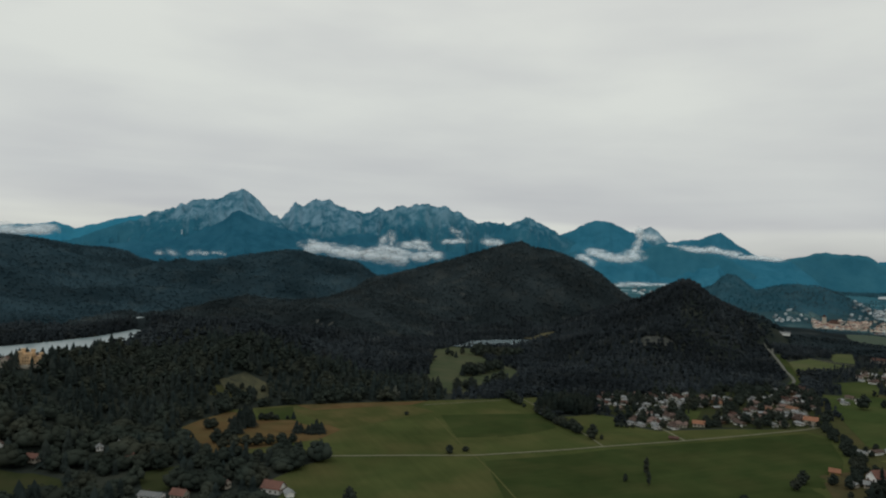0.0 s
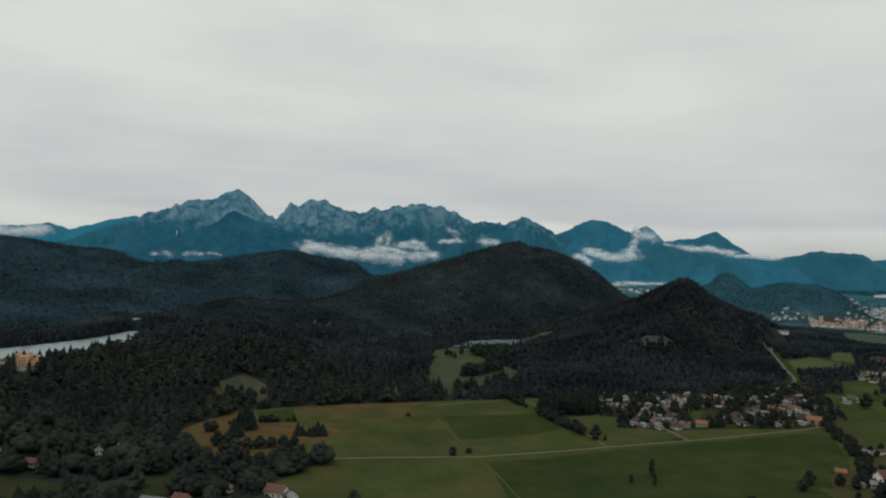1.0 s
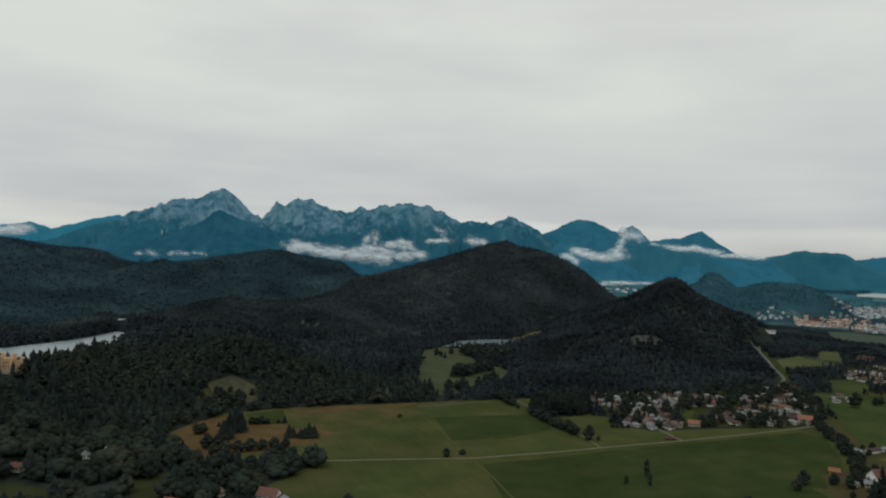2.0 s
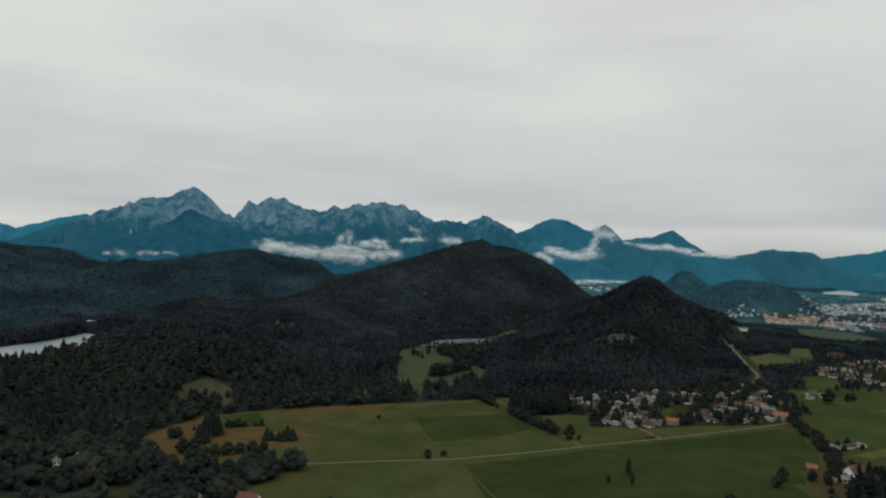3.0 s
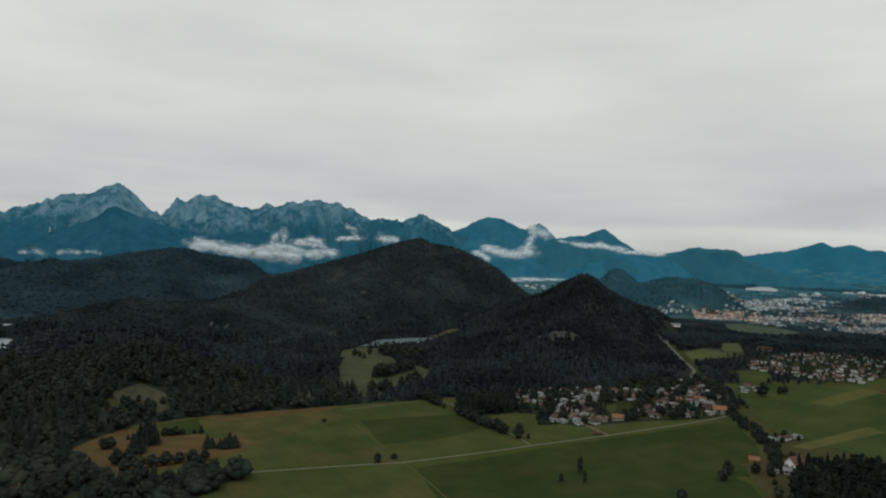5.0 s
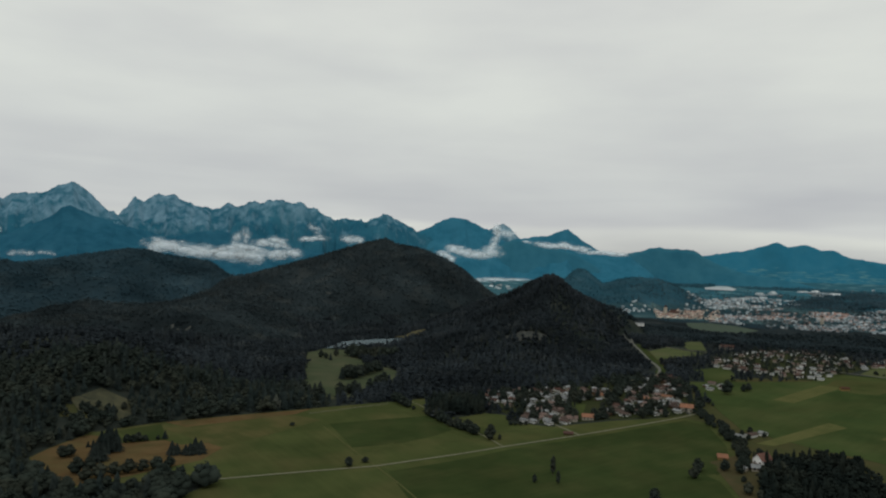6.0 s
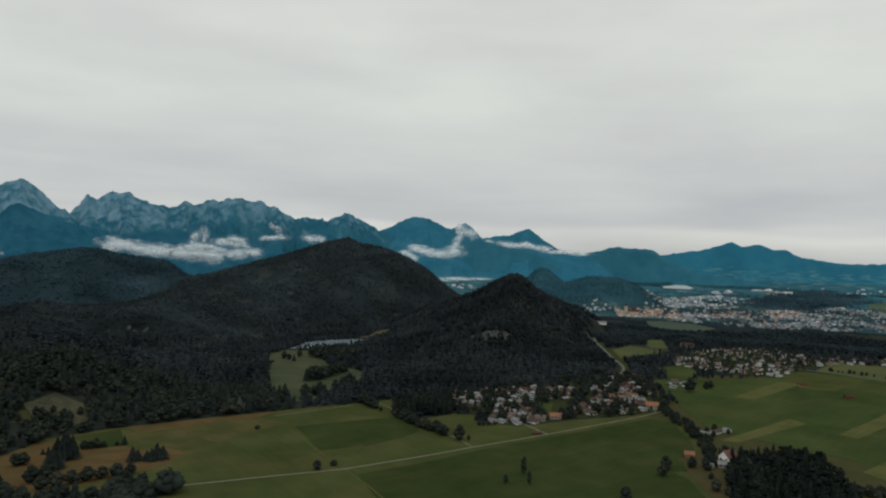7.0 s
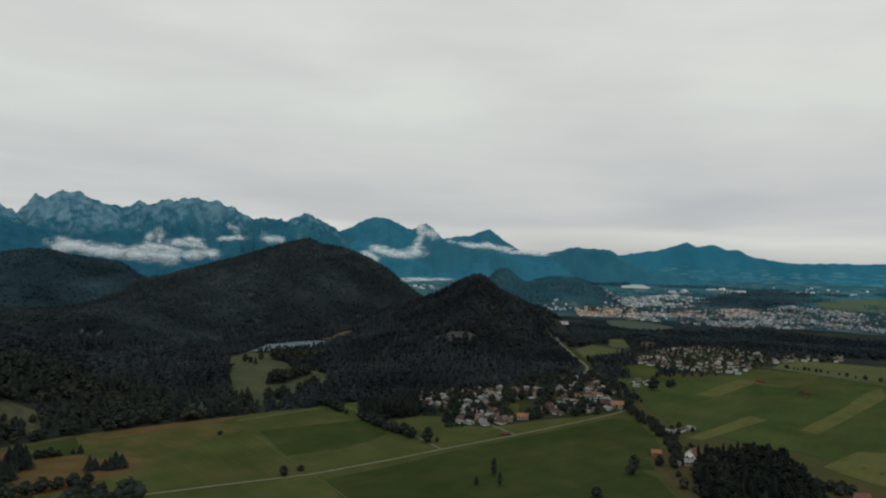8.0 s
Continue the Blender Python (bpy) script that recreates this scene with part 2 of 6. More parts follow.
M_MEADOW_FAR = material("pale_far_pasture", (0.062, 0.077, 0.034), (0.073, 0.086, 0.0385), 26, (0.085, 0.09, 0.046), 60)
# meadow green cooled and paled for haze
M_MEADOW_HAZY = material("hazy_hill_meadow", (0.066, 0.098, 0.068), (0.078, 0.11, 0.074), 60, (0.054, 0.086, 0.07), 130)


def patched(m, patch, low, high):
    """Adds long pale field patches to the low part of a hazy slope."""
    n, l = m.node_tree.nodes, m.node_tree.links
    b = n["Principled BSDF"]
    woods = b.inputs["Base Color"].links[0].from_socket
    geo = n.new("ShaderNodeNewGeometry")
    mp = n.new("ShaderNodeMapping")
    mp.inputs["Scale"].default_value = (0.014, 0.014, 0.13)
    l.new(geo.outputs["Position"], mp.inputs["Vector"])
    t = n.new("ShaderNodeTexNoise")
    t.inputs["Scale"].default_value, t.inputs["Detail"].default_value, t.inputs["Roughness"].default_value = 1.0, 3.0, 0.6
    l.new(mp.outputs[0], t.inputs["Vector"])
    sep = n.new("ShaderNodeSeparateXYZ")
    l.new(geo.outputs["Position"], sep.inputs[0])
    up = n.new("ShaderNodeMapRange")
    up.inputs[1].default_value, up.inputs[2].default_value, up.inputs[3].default_value, up.inputs[4].default_value = low, high, 0.0, -0.3
    l.new(sep.outputs[2], up.inputs[0])
    add = n.new("ShaderNodeMath")
    l.new(t.outputs[0], add.inputs[0])
    l.new(up.outputs[0], add.inputs[1])
    ramp = n.new("ShaderNodeValToRGB")
    ramp.color_ramp.elements[0].position, ramp.color_ramp.elements[1].position = 0.5, 0.68
    l.new(add.outputs[0], ramp.inputs[0])
    mx = n.new("ShaderNodeMix")
    mx.data_type = "RGBA"
    l.new(ramp.outputs[0], mx.inputs[0])
    l.new(woods, mx.inputs[6])
    mx.inputs[7].default_value = (*patch, 1)
    l.new(mx.outputs[2], b.inputs["Base Color"])
    return m

# ---- terrain: plain, hills and lake basins ----
CX, CY, EYE = -28.0, -5.0, 187.0


def lattice(i, j, k):
    h = (i * 374761393 + j * 668265263 + k * 974634777) & 0xFFFFFFFF
    h = ((h ^ (h >> 13)) * 1274126177) & 0xFFFFFFFF
    return ((h ^ (h >> 16)) & 0xFFFF) / 65535.0


def value_noise(x, y, k=0):
    xi, yi = np.floor(x).astype(np.int64), np.floor(y).astype(np.int64)
    u, v = x - xi, y - yi
    u, v = u * u * (3 - 2 * u), v * v * (3 - 2 * v)
    a, b = lattice(xi, yi, k), lattice(xi + 1, yi, k)
    c, d = lattice(xi, yi + 1, k), lattice(xi + 1, yi + 1, k)
    return (a * (1 - u) + b * u) * (1 - v) + (c * (1 - u) + d * u) * v


def fractal(x, y, size, octaves=5, k=0, ridged=False):
    total, amp, s = np.zeros(np.shape(x)), 0.5, 1.0 / size
    for o in range(octaves):
        n = value_noise(np.asarray(x) * s + 17.3 * o, np.asarray(y) * s - 9.1 * o, k + o)
        total = total + amp * (1 - np.abs(2 * n - 1) if ridged else n)
        amp, s = amp * 0.5, s * 2.03
    return total


def smooth(u):
    u = np.clip(u, 0, 1)
    return u * u * (3 - 2 * u)


# crests: bearing in degrees, range, height, range of the foot
FRONT_RIDGE = [(-44, 780, 50, 560), (-34, 800, 48, 580), (-29.6, 850, 47, 620), (-27.7, 880, 44, 640), (-26.2, 940, 41, 680), (-25.0, 990, 41, 720), (-24.5, 1005, 41, 730),
               (-24.1, 1020, 39, 740), (-23.7, 1035, 42, 752), (-23.3, 1045, 45, 760), (-22.6, 1050, 50, 765), (-21.5, 1050, 56, 768), (-19.8, 1050, 63, 770), (-16.7, 1050, 67, 780), (-14.6, 1050, 65, 800), (-12.5, 1050, 57, 820),
               (-10.8, 1050, 46, 840), (-9.0, 1050, 30, 860), (-7.2, 1050, 16, 880), (-5, 1050, 0, 880)]
BIG_HILL = [(-26, 1400, 20, 1250), (-22.5, 1450, 30, 1250), (-20.6, 1500, 31, 1280), (-16.7, 1600, 32, 1300), (-12.6, 1700, 39, 1300), (-9.1, 1850, 51, 1350),
            (-5.6, 2000, 84, 1400), (-3.8, 2100, 110, 1450), (-1.6, 2230, 142, 1500), (0.3, 2230, 166, 1560), (2.6, 2230, 188, 1620), (4.9, 2230, 213, 1660),
            (6.0, 2230, 229, 1680), (6.7, 2230, 236, 1680), (7.45, 2230, 222, 1680), (8.6, 2230, 217, 1700), (10.0, 2230, 202, 1720), (11.2, 2230, 184, 1740),
            (12.0, 2230, 168, 1750), (13.1, 2230, 144, 1770), (14.1, 2230, 110, 1790), (15.3, 2230, 75, 1810), (16.1, 2230, 55, 1820), (17, 2230, 28, 1840), (18, 2230, 0, 1850)]
CONE_HILL = [(7.5, 1650, 0, 1560), (9, 1660, 16, 1480), (10.5, 1680, 30, 1330), (13, 1680, 60, 1130), (14.75, 1680, 80, 1020), (16.75, 1680, 99, 960),
             (18.3, 1680, 124, 950), (19.6, 1680, 140, 950), (20.35, 1680, 144, 960), (21.1, 1680, 132, 970), (21.8, 1680, 113, 980), (23, 1680, 96, 1000),
             (24.3, 1680, 78, 1200), (25.6, 1690, 67, 1450), (27, 1720, 40, 1600), (28.4, 1740, 12, 1650), (29.5, 1720, 0, 1600)]
LEFT_HILL = [(-70, 2900, 150, 1500), (-36, 2900, 194, 1330), (-34.4, 2900, 187, 1330), (-32.8, 2900, 185, 1300), (-30, 2900, 172, 1320), (-28.2, 2900, 153, 1400),
             (-25.6, 2900, 148, 1500), (-24.6, 2900, 139, 1550), (-23.8, 2900, 119, 1560), (-22, 2900, 96, 1600), (-19.9, 2900, 74, 1700), (-16, 2900, 40, 1900)]
REAR_HILL = [(-27, 2700, 60, 1750), (-24.4, 2700, 77, 1750), (-22.6, 2700, 105, 1700), (-20, 2700, 116, 1700), (-18, 2700, 131, 1750), (-16.9, 2700, 139, 1800),
             (-15.2, 2700, 152, 1850), (-12.7, 2700, 174, 1900), (-11.4, 2700, 174, 1950), (-10.1, 2700, 159, 2000), (-8.4, 2700, 151, 2050), (-7, 2700, 143, 2100),
             (-6.3, 2700, 122, 2200), (-5.6, 2700, 95, 2300), (-4.7, 2700, 71, 2350), (-2.8, 2700, 30, 2400)]
TOWN_HILL = [(18.6, 3000, 40, 2500), (20.4, 3000, 82, 2500), (21.5, 3000, 108, 2500), (22.1, 3000, 143, 2480), (22.6, 3000, 155, 2480), (23.2, 3000, 150, 2480), (23.8, 3000, 123, 2460), (24.6, 3000, 94, 2440),
             (25.2, 3000, 104, 2440), (25.9, 3000, 117, 2440), (27.3, 3000, 130, 2440), (28.5, 3000, 123, 2460), (29.6, 3000, 107, 2480), (31.3, 3000, 64, 2520), (32.5, 3000, 30, 2600)]
CRESTS = [(FRONT_RIDGE, 190, 7), (BIG_HILL, 500, 20), (CONE_HILL, 420, 10), (LEFT_HILL, 600, 19), (REAR_HILL, 500, 19), (TOWN_HILL, 300, 4)]

ALP_LAKE = [(-700, 1000), (-664, 1045), (-634, 1085), (-616, 1145), (-602, 1245), (-600, 1290), (-588, 1290), (-556, 1225), (-535, 1130), (-500, 960), (-620, 800), (-740, 900)]
ALP_ARM = [(-690, 1485), (-682, 1512), (-652, 1508), (-616, 1448), (-640, 1436), (-662, 1458)]
SWAN_LAKE = [(26, 1398), (72, 1490), (118, 1520), (166, 1542), (196, 1556), (186, 1518), (150, 1474), (102, 1434), (60, 1412)]
FAR_LAKE = [(1845, 2952), (1894, 2920), (1931, 2872), (2062, 3048), (2265, 3394), (2256, 3472), (2123, 3308), (1992, 3166)]
LAKES = [(ALP_LAKE, 15.0, 60.0), (ALP_ARM, 15.0, 26.0), (SWAN_LAKE, -2.0, 40.0), (FAR_LAKE, 72.0, 40.0)]


def inside(px, py, poly):
    """Which points lie in a polygon."""
    hit = np.zeros(np.shape(px), bool)
    for (x0, y0), (x1, y1) in zip(poly, poly[1:] + poly[:1]):
        if y0 != y1:
            hit ^= ((y0 > py) != (y1 > py)) & (px < (x1 - x0) * (py - y0) / (y1 - y0) + x0)
    return hit


def edge_distance(px, py, poly, closed=True):
    best = np.full(np.shape(px), 1e9)
    for (x0, y0), (x1, y1) in zip(poly, (poly[1:] + poly[:1]) if closed else poly[1:]):
        dx, dy = x1 - x0, y1 - y0
        u = np.clip(((px - x0) * dx + (py - y0) * dy) / (dx * dx + dy * dy + 1e-9), 0, 1)
        best = np.minimum(best, np.hypot(px - x0 - u * dx, py - y0 - u * dy))
    return best


def crest_height(x, y, r, th, pts, back, rough):
    b, rr, hh, ff = np.array(pts, float).T
    top, crest, foot = np.interp(th, b, hh), np.interp(th, b, rr), np.interp(th, b, ff)
    side = smooth((th - b[0] + 4) / 4) * smooth((b[-1] + 4 - th) / 4)
    u = np.clip((r - foot) / (crest - foot), 0, 1)
    s = np.where(r < crest, smooth(u) * 0.75 + 0.25 * u, smooth((crest + back - r) / back))
    bump = ((fractal(x, y, 190, 4, 3) - 0.47) * 2.4 + (fractal(x, y, 330, 4, 5, True) - 0.62) * 3.4) * rough * smooth(s * 2.5) * (0.25 + 1.4 * smooth((1 - s) * 6))
    return top * s * side + bump * side * smooth(top / 30)


def on_rear_hills(x, y):
    """Where the hazy hills behind the lakes outrank the nearer ones."""
    r, th = np.hypot(x - CX, y - CY), np.degrees(np.arctan2(x - CX, y - CY))
    near = np.maximum(crest_height(x, y, r, th, *CRESTS[0]), np.maximum(crest_height(x, y, r, th, *CRESTS[1]), crest_height(x, y, r, th, *CRESTS[2])))
    rear = np.maximum(crest_height(x, y, r, th, *CRESTS[3]), crest_height(x, y, r, th, *CRESTS[4]))
    return (rear > np.maximum(near, 2.0)) & (r > 1250)


def low_foot(h):
    """Lets the foot of a hill run out below the plain."""
    return np.where(h > 8, h, 2 * h - 8)


def height(x, y):
    x, y = np.asarray(x, float), np.asarray(y, float)
    r = np.hypot(x - CX, y - CY)
    th = np.degrees(np.arctan2(x - CX, y - CY))
    z = np.interp(r, [0, 1900, 2600, 3300, 3550, 4150, 4800], [0, 0, 16, 52, 70, 72, 150])
    # the plain lies a little low in the middle and climbs gently to the north-east
    climb = np.where(x > 90, 0.055 * (x - 130 + 40 * np.exp(-np.maximum(x - 90, 0) / 40)), 0)
    z = z + np.minimum(climb - 5, 30) * smooth((2000 - r) / 550) * smooth((r - 150) / 200)
    z = np.maximum(z, low_foot(smooth((-th - 20) / 6) * smooth((120 - np.abs(th)) / 30) * smooth((r - 650) / 250) * 13))
    for hill in CRESTS:
        z = np.maximum(z, low_foot(crest_height(x, y, r, th, *hill)))
    z = z + 6 * smooth(1 - np.hypot((x - 414) / 115, (y - 522) / 90))
    for poly, level, shore in LAKES:
        d = np.where(inside(x, y, poly), 0, edge_distance(x, y, poly))
        z = z + (level - 1.5 - z) * smooth(1 - d / shore)
    return z


def mesh_np(name, verts, faces, mats, index=None, flat=True):
    """A mesh from arrays of vertices and of faces with equally many corners."""
    verts, faces = np.asarray(verts, np.float32), np.asarray(faces, np.int32)
    me = bpy.data.meshes.new(name)
    k = faces.shape[1]
    me.vertices.add(len(verts))
    me.vertices.foreach_set("co", verts.ravel())
    me.loops.add(faces.size)
    me.loops.foreach_set("vertex_index", faces.ravel())
    me.polygons.add(len(faces))
    me.polygons.foreach_set("loop_start", np.arange(0, faces.size, k, dtype=np.int32))
    me.polygons.foreach_set("loop_total", np.full(len(faces), k, np.int32))
    for m in mats:
        me.materials.append(m)
    if index is not None:
        me.polygons.foreach_set("material_index", np.asarray(index, np.int32))
    me.polygons.foreach_set("use_smooth", np.full(len(faces), not flat, bool) if isinstance(flat, bool) else ~flat)
    me.update()
    me.validate()
    return me


def polar_sheet(bearings, ranges, zfun, closed=False):
    th, r = np.meshgrid(np.radians(bearings), ranges, indexing="ij")
    x, y = CX + r * np.sin(th), CY + r * np.cos(th)
    z = zfun(x, y, np.degrees(th), r)
    n, m = th.shape
    idx = np.arange(n * m).reshape(n, m)
    a = np.concatenate([idx, idx[:1]]) if closed else idx
    quads = np.stack([a[:-1, :-1], a[:-1, 1:], a[1:, 1:], a[1:, :-1]], -1).reshape(-1, 4)[:, ::-1]
    return np.stack([x, y, z], -1).reshape(-1, 3), quads


# outlines of the town and of the woods before it
TOWN = [(1080, 1980), (1200, 2500), (1500, 2900), (2000, 2900), (2300, 2400), (2200, 2150), (2450, 1800), (2250, 1620), (2000, 1480), (1800, 1500), (1770, 1600), (1560, 1700), (1290, 1800)]
WOOD_BELT = [(640, 1480), (760, 1690), (925, 1855), (1035, 1730), (1090, 1660), (1245, 1630), (1400, 1650), (1720, 1540), (2100, 1300), (1700, 1000), (1052, 956), (985, 1082), (827, 1165), (746, 1209), (714, 1377)]


def build_ground():
    bearings = np.concatenate([np.arange(-42, 70, 0.2), np.arange(70, 318, 2.5)])
    ranges = np.concatenate([[0.0, 20, 40], 60 * 1.0155 ** np.arange(285)])
    ranges = ranges[ranges < 4780]
    v, q = polar_sheet(bearings, ranges, lambda x, y, th, r: height(x, y), True)
    mid = v[q].mean(1)
    r = np.hypot(mid[:, 0] - CX, mid[:, 1] - CY)
    th = np.degrees(np.arctan2(mid[:, 0] - CX, mid[:, 1] - CY))
    # haze by range: farther ground takes the bluer materials
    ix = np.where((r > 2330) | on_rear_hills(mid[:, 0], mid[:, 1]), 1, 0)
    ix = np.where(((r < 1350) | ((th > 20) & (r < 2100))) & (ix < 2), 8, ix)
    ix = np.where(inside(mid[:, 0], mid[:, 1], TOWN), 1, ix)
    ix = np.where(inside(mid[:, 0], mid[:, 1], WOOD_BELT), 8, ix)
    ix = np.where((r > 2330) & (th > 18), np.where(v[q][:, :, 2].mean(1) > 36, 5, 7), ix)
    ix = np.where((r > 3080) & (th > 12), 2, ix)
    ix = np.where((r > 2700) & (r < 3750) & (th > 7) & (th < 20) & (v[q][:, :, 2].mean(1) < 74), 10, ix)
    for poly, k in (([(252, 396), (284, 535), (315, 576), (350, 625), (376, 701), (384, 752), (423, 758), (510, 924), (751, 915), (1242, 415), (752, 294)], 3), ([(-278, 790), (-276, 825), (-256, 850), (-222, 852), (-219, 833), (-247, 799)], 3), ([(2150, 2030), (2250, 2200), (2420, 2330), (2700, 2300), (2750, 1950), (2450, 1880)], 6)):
        ix = np.where(inside(mid[:, 0], mid[:, 1], poly), k, ix)
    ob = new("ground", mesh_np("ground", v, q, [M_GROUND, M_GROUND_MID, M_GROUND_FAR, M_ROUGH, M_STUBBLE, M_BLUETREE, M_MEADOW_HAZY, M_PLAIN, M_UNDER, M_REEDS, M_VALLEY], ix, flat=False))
    tagged(ob, "dark wooded ground rolling into hills and hazy plain", "ground", kind="structure")


build_ground()


def lake(name, poly, level, label, mat=M_WATER):
    bm = bmesh.new()
    f = bm.faces.new([bm.verts.new((x, y, level)) for x, y in poly])
    if f.normal.z < 0:
        f.normal_flip()
    bmesh.ops.triangulate(bm, faces=bm.faces[:])
    ob = link(name, bm, mat)
    tagged(ob, label, "lake", kind="structure")


def link(name, bm, mat, parent=None, label=""):
    me = bpy.data.meshes.new(name)
    bm.normal_update()
    bm.to_mesh(me)
    bm.free()
    for m in mat if isinstance(mat, list) else [mat]:
        me.materials.append(m)
    ob = new(name, me)
    ob.parent = parent
    if label:
        ob["label"] = label
    return ob


def grown(poly, by):
    c = np.mean(poly, 0)
    return [tuple(np.array(p) + (np.array(p) - c) / (np.hypot(*(np.array(p) - c)) + 1e-6) * by) for p in poly]


for poly, level, shore in LAKES:
    lake("water", grown(poly, shore * 0.35), level, "calm pale lake water reflecting the overcast sky", M_WATER if poly is SWAN_LAKE else M_SKYBRIGHT if poly is FAR_LAKE else M_SKYPALE)


# mountains: bearing, height of the skyline
def mountain(name, label, crest, rng, front, back, relief, mat, seed, category="mountain"):
    b, hh = np.array(crest, float).T
    step = 0.07

    def zfun(x, y, th, r):
        top = np.interp(th, b, hh)
        wob = rng + min(90, front * 0.15) * (fractal(th * 60, th * 0, 130, 3, seed) - 0.45)
        s = np.where(r < wob, np.clip((r - wob + front) / front, 0, 1), np.clip((wob + back - r) / back, 0, 1))
        gully = (fractal(x, y, 360, 4, seed, True) - 0.66) * relief
        spur = (fractal(th * 40, r * 0.12, 46 if relief > 110 else 60, 4, seed + 7, True) - 0.6) * relief * (0.55 if relief > 110 else 0.35)
        away = smooth((1 - s) * 7) * smooth(s * 3)
        jag = ((fractal(x, y, 42, 4, seed + 3) - 0.45) * 0.2 + (fractal(x, y, 30, 3, seed + 5, True) - 0.55) * (0.16 if relief > 100 else 0.05)) * relief
        return -20 + (top + 20) * s ** 1.12 + (gully + spur) * away + jag * smooth(s * 4)

    near = np.linspace(rng - front - 60, rng - 70, 46)
    v, q = polar_sheet(np.arange(b[0] - 0.2, b[-1] + 0.2, step), np.concatenate([near, np.arange(rng - 65, rng + 66, 9), np.linspace(rng + 75, rng + back + 40, 8)]), zfun)
    ob = new(name, mesh_np(name, v, q, [mat], flat=False))
    tagged(ob, label, category)
    return ob


PEAK_A = [(-36, 120), (-30, 150), (-27.9, 185), (-26.6, 240), (-25.6, 262), (-23.8, 304), (-23.1, 342), (-21.5, 373), (-21.0, 403), (-20.7, 395), (-20.2, 428),
          (-18.6, 429), (-17.4, 478), (-16.8, 496), (-16.5, 508), (-16, 485), (-15.2, 439), (-14.4, 385), (-13.7, 357), (-12.8, 296), (-10.6, 223), (-8.4, 164), (-5, 60)]
PEAK_B = [(-17, 140), (-15.3, 225), (-13.7, 333), (-12.9, 387), (-12.35, 445), (-11.7, 425), (-10.9, 467), (-10.3, 476), (-9.6, 472), (-8.9, 442), (-8.1, 419),
          (-6.9, 403), (-6.05, 420), (-5.56, 445), (-5.15, 429), (-4, 393), (-2.1, 265), (0, 150)]
PEAK_C = [(-13.5, 150), (-11.4, 205), (-9.8, 258), (-8.5, 286), (-7.2, 321), (-6.5, 358), (-5.9, 388), (-5.1, 422), (-4, 453), (-3.1, 450), (-1.65, 474), (-0.7, 458), (-0.03, 473), (0.6, 435), (1.3, 431), (2, 380), (2.7, 365),
          (3.3, 387), (4.1, 366), (4.8, 381), (5.3, 362), (6, 391), (6.6, 415), (7.6, 388), (8.6, 351), (9.5, 327), (10.9, 281), (14, 140)]
PEAK_D = [(6, 190), (8.1, 276), (9.5, 330), (10.6, 357), (11.5, 402), (12.5, 421), (13.4, 413), (14.5, 376), (15.2, 357), (16.4, 297), (18.2, 219), (21, 120)]
PEAK_E = [(13, 200), (14.6, 299), (15.2, 353), (15.9, 383), (16.55, 406), (17.1, 375), (17.7, 331), (18.6, 257), (20, 150)]
PEAK_F = [(15, 150), (16.4, 231), (17.3, 300), (18.6, 313), (20.3, 330), (21.2, 358), (21.7, 372), (22.2, 347), (23.1, 297), (24.3, 248), (25.4, 232), (26.6, 222), (28.5, 120), (31, -20)]
PEAK_G = [(-40, 200), (-36, 215), (-32.9, 234), (-31.2, 252), (-29.6, 272), (-28.3, 241), (-26.8, 271), (-25.7, 307), (-24, 339), (-21.8, 301), (-18, 200)]
SPUR_A = [(-30, 60), (-28, 130), (-26.4, 160), (-24.5, 172), (-22.1, 186), (-20.6, 212), (-19.9, 231), (-19.3, 252), (-18.3, 282), (-17.6, 312), (-17.1, 346), (-16.6, 357), (-16.1, 336), (-15.2, 312), (-14.3, 295), (-13.2, 278), (-11.4, 252), (-9.6, 226), (-7.7, 180), (-6, 100)]
SPUR_B = [(-13, 60), (-11.4, 165), (-10.5, 200), (-9.6, 228), (-8.2, 256), (-6.9, 272), (-5.9, 266), (-4.5, 244), (-3.2, 222), (-1.6, 205), (0.7, 196), (4, 150)]
SPUR_F = [(11, 60), (13.7, 146), (15.9, 238), (17.3, 284), (18.6, 272), (20.3, 250), (21.6, 232), (22.8, 208), (23.8, 170), (25, 110), (26.5, 20), (27.5, -20)]
EAST_RIDGE = [(29, 120), (30.5, 190), (32, 238), (33.3, 262), (35, 280), (36.6, 315), (37.3, 337), (38, 314), (39.2, 323), (40.2, 298), (41, 296), (42.1, 255), (43.6, 233), (45.1, 227), (48.8, 232), (53, 237), (60, 229), (68, 201)]
HAZY_HILL = [(16.5, -20), (19, 40), (21, 84), (23.4, 156), (25.2, 212), (26.5, 239), (28.3, 281), (28.9, 289), (29.9, 274), (31.4, 268), (32.1, 246), (33.6, 186), (35, 152), (37, 128), (39, 104), (41, 60), (42.5, -20)]
# slope colours blued to hold the haze of the distance
M_SPUR = material("haze_blue_slope", (0.01445, 0.07811, 0.1263), (0.02087, 0.09844, 0.153), 40, (0.02889, 0.1177, 0.1787), 140, bump=7)
M_BLUEWOOD = material("haze_blue_mountain_woods", (0.02033, 0.1156, 0.1798), (0.02782, 0.137, 0.2087), 45, (0.03745, 0.1573, 0.2311), 150, bump=6)
M_HAZEHILLS = material("haze_blue_wooded_hills", (0.0245, 0.117, 0.173), (0.031, 0.135, 0.196), 60, (0.04, 0.153, 0.211), 130, bump=6)
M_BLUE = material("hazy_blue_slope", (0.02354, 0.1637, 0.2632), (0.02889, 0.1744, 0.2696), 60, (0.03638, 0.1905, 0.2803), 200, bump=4)
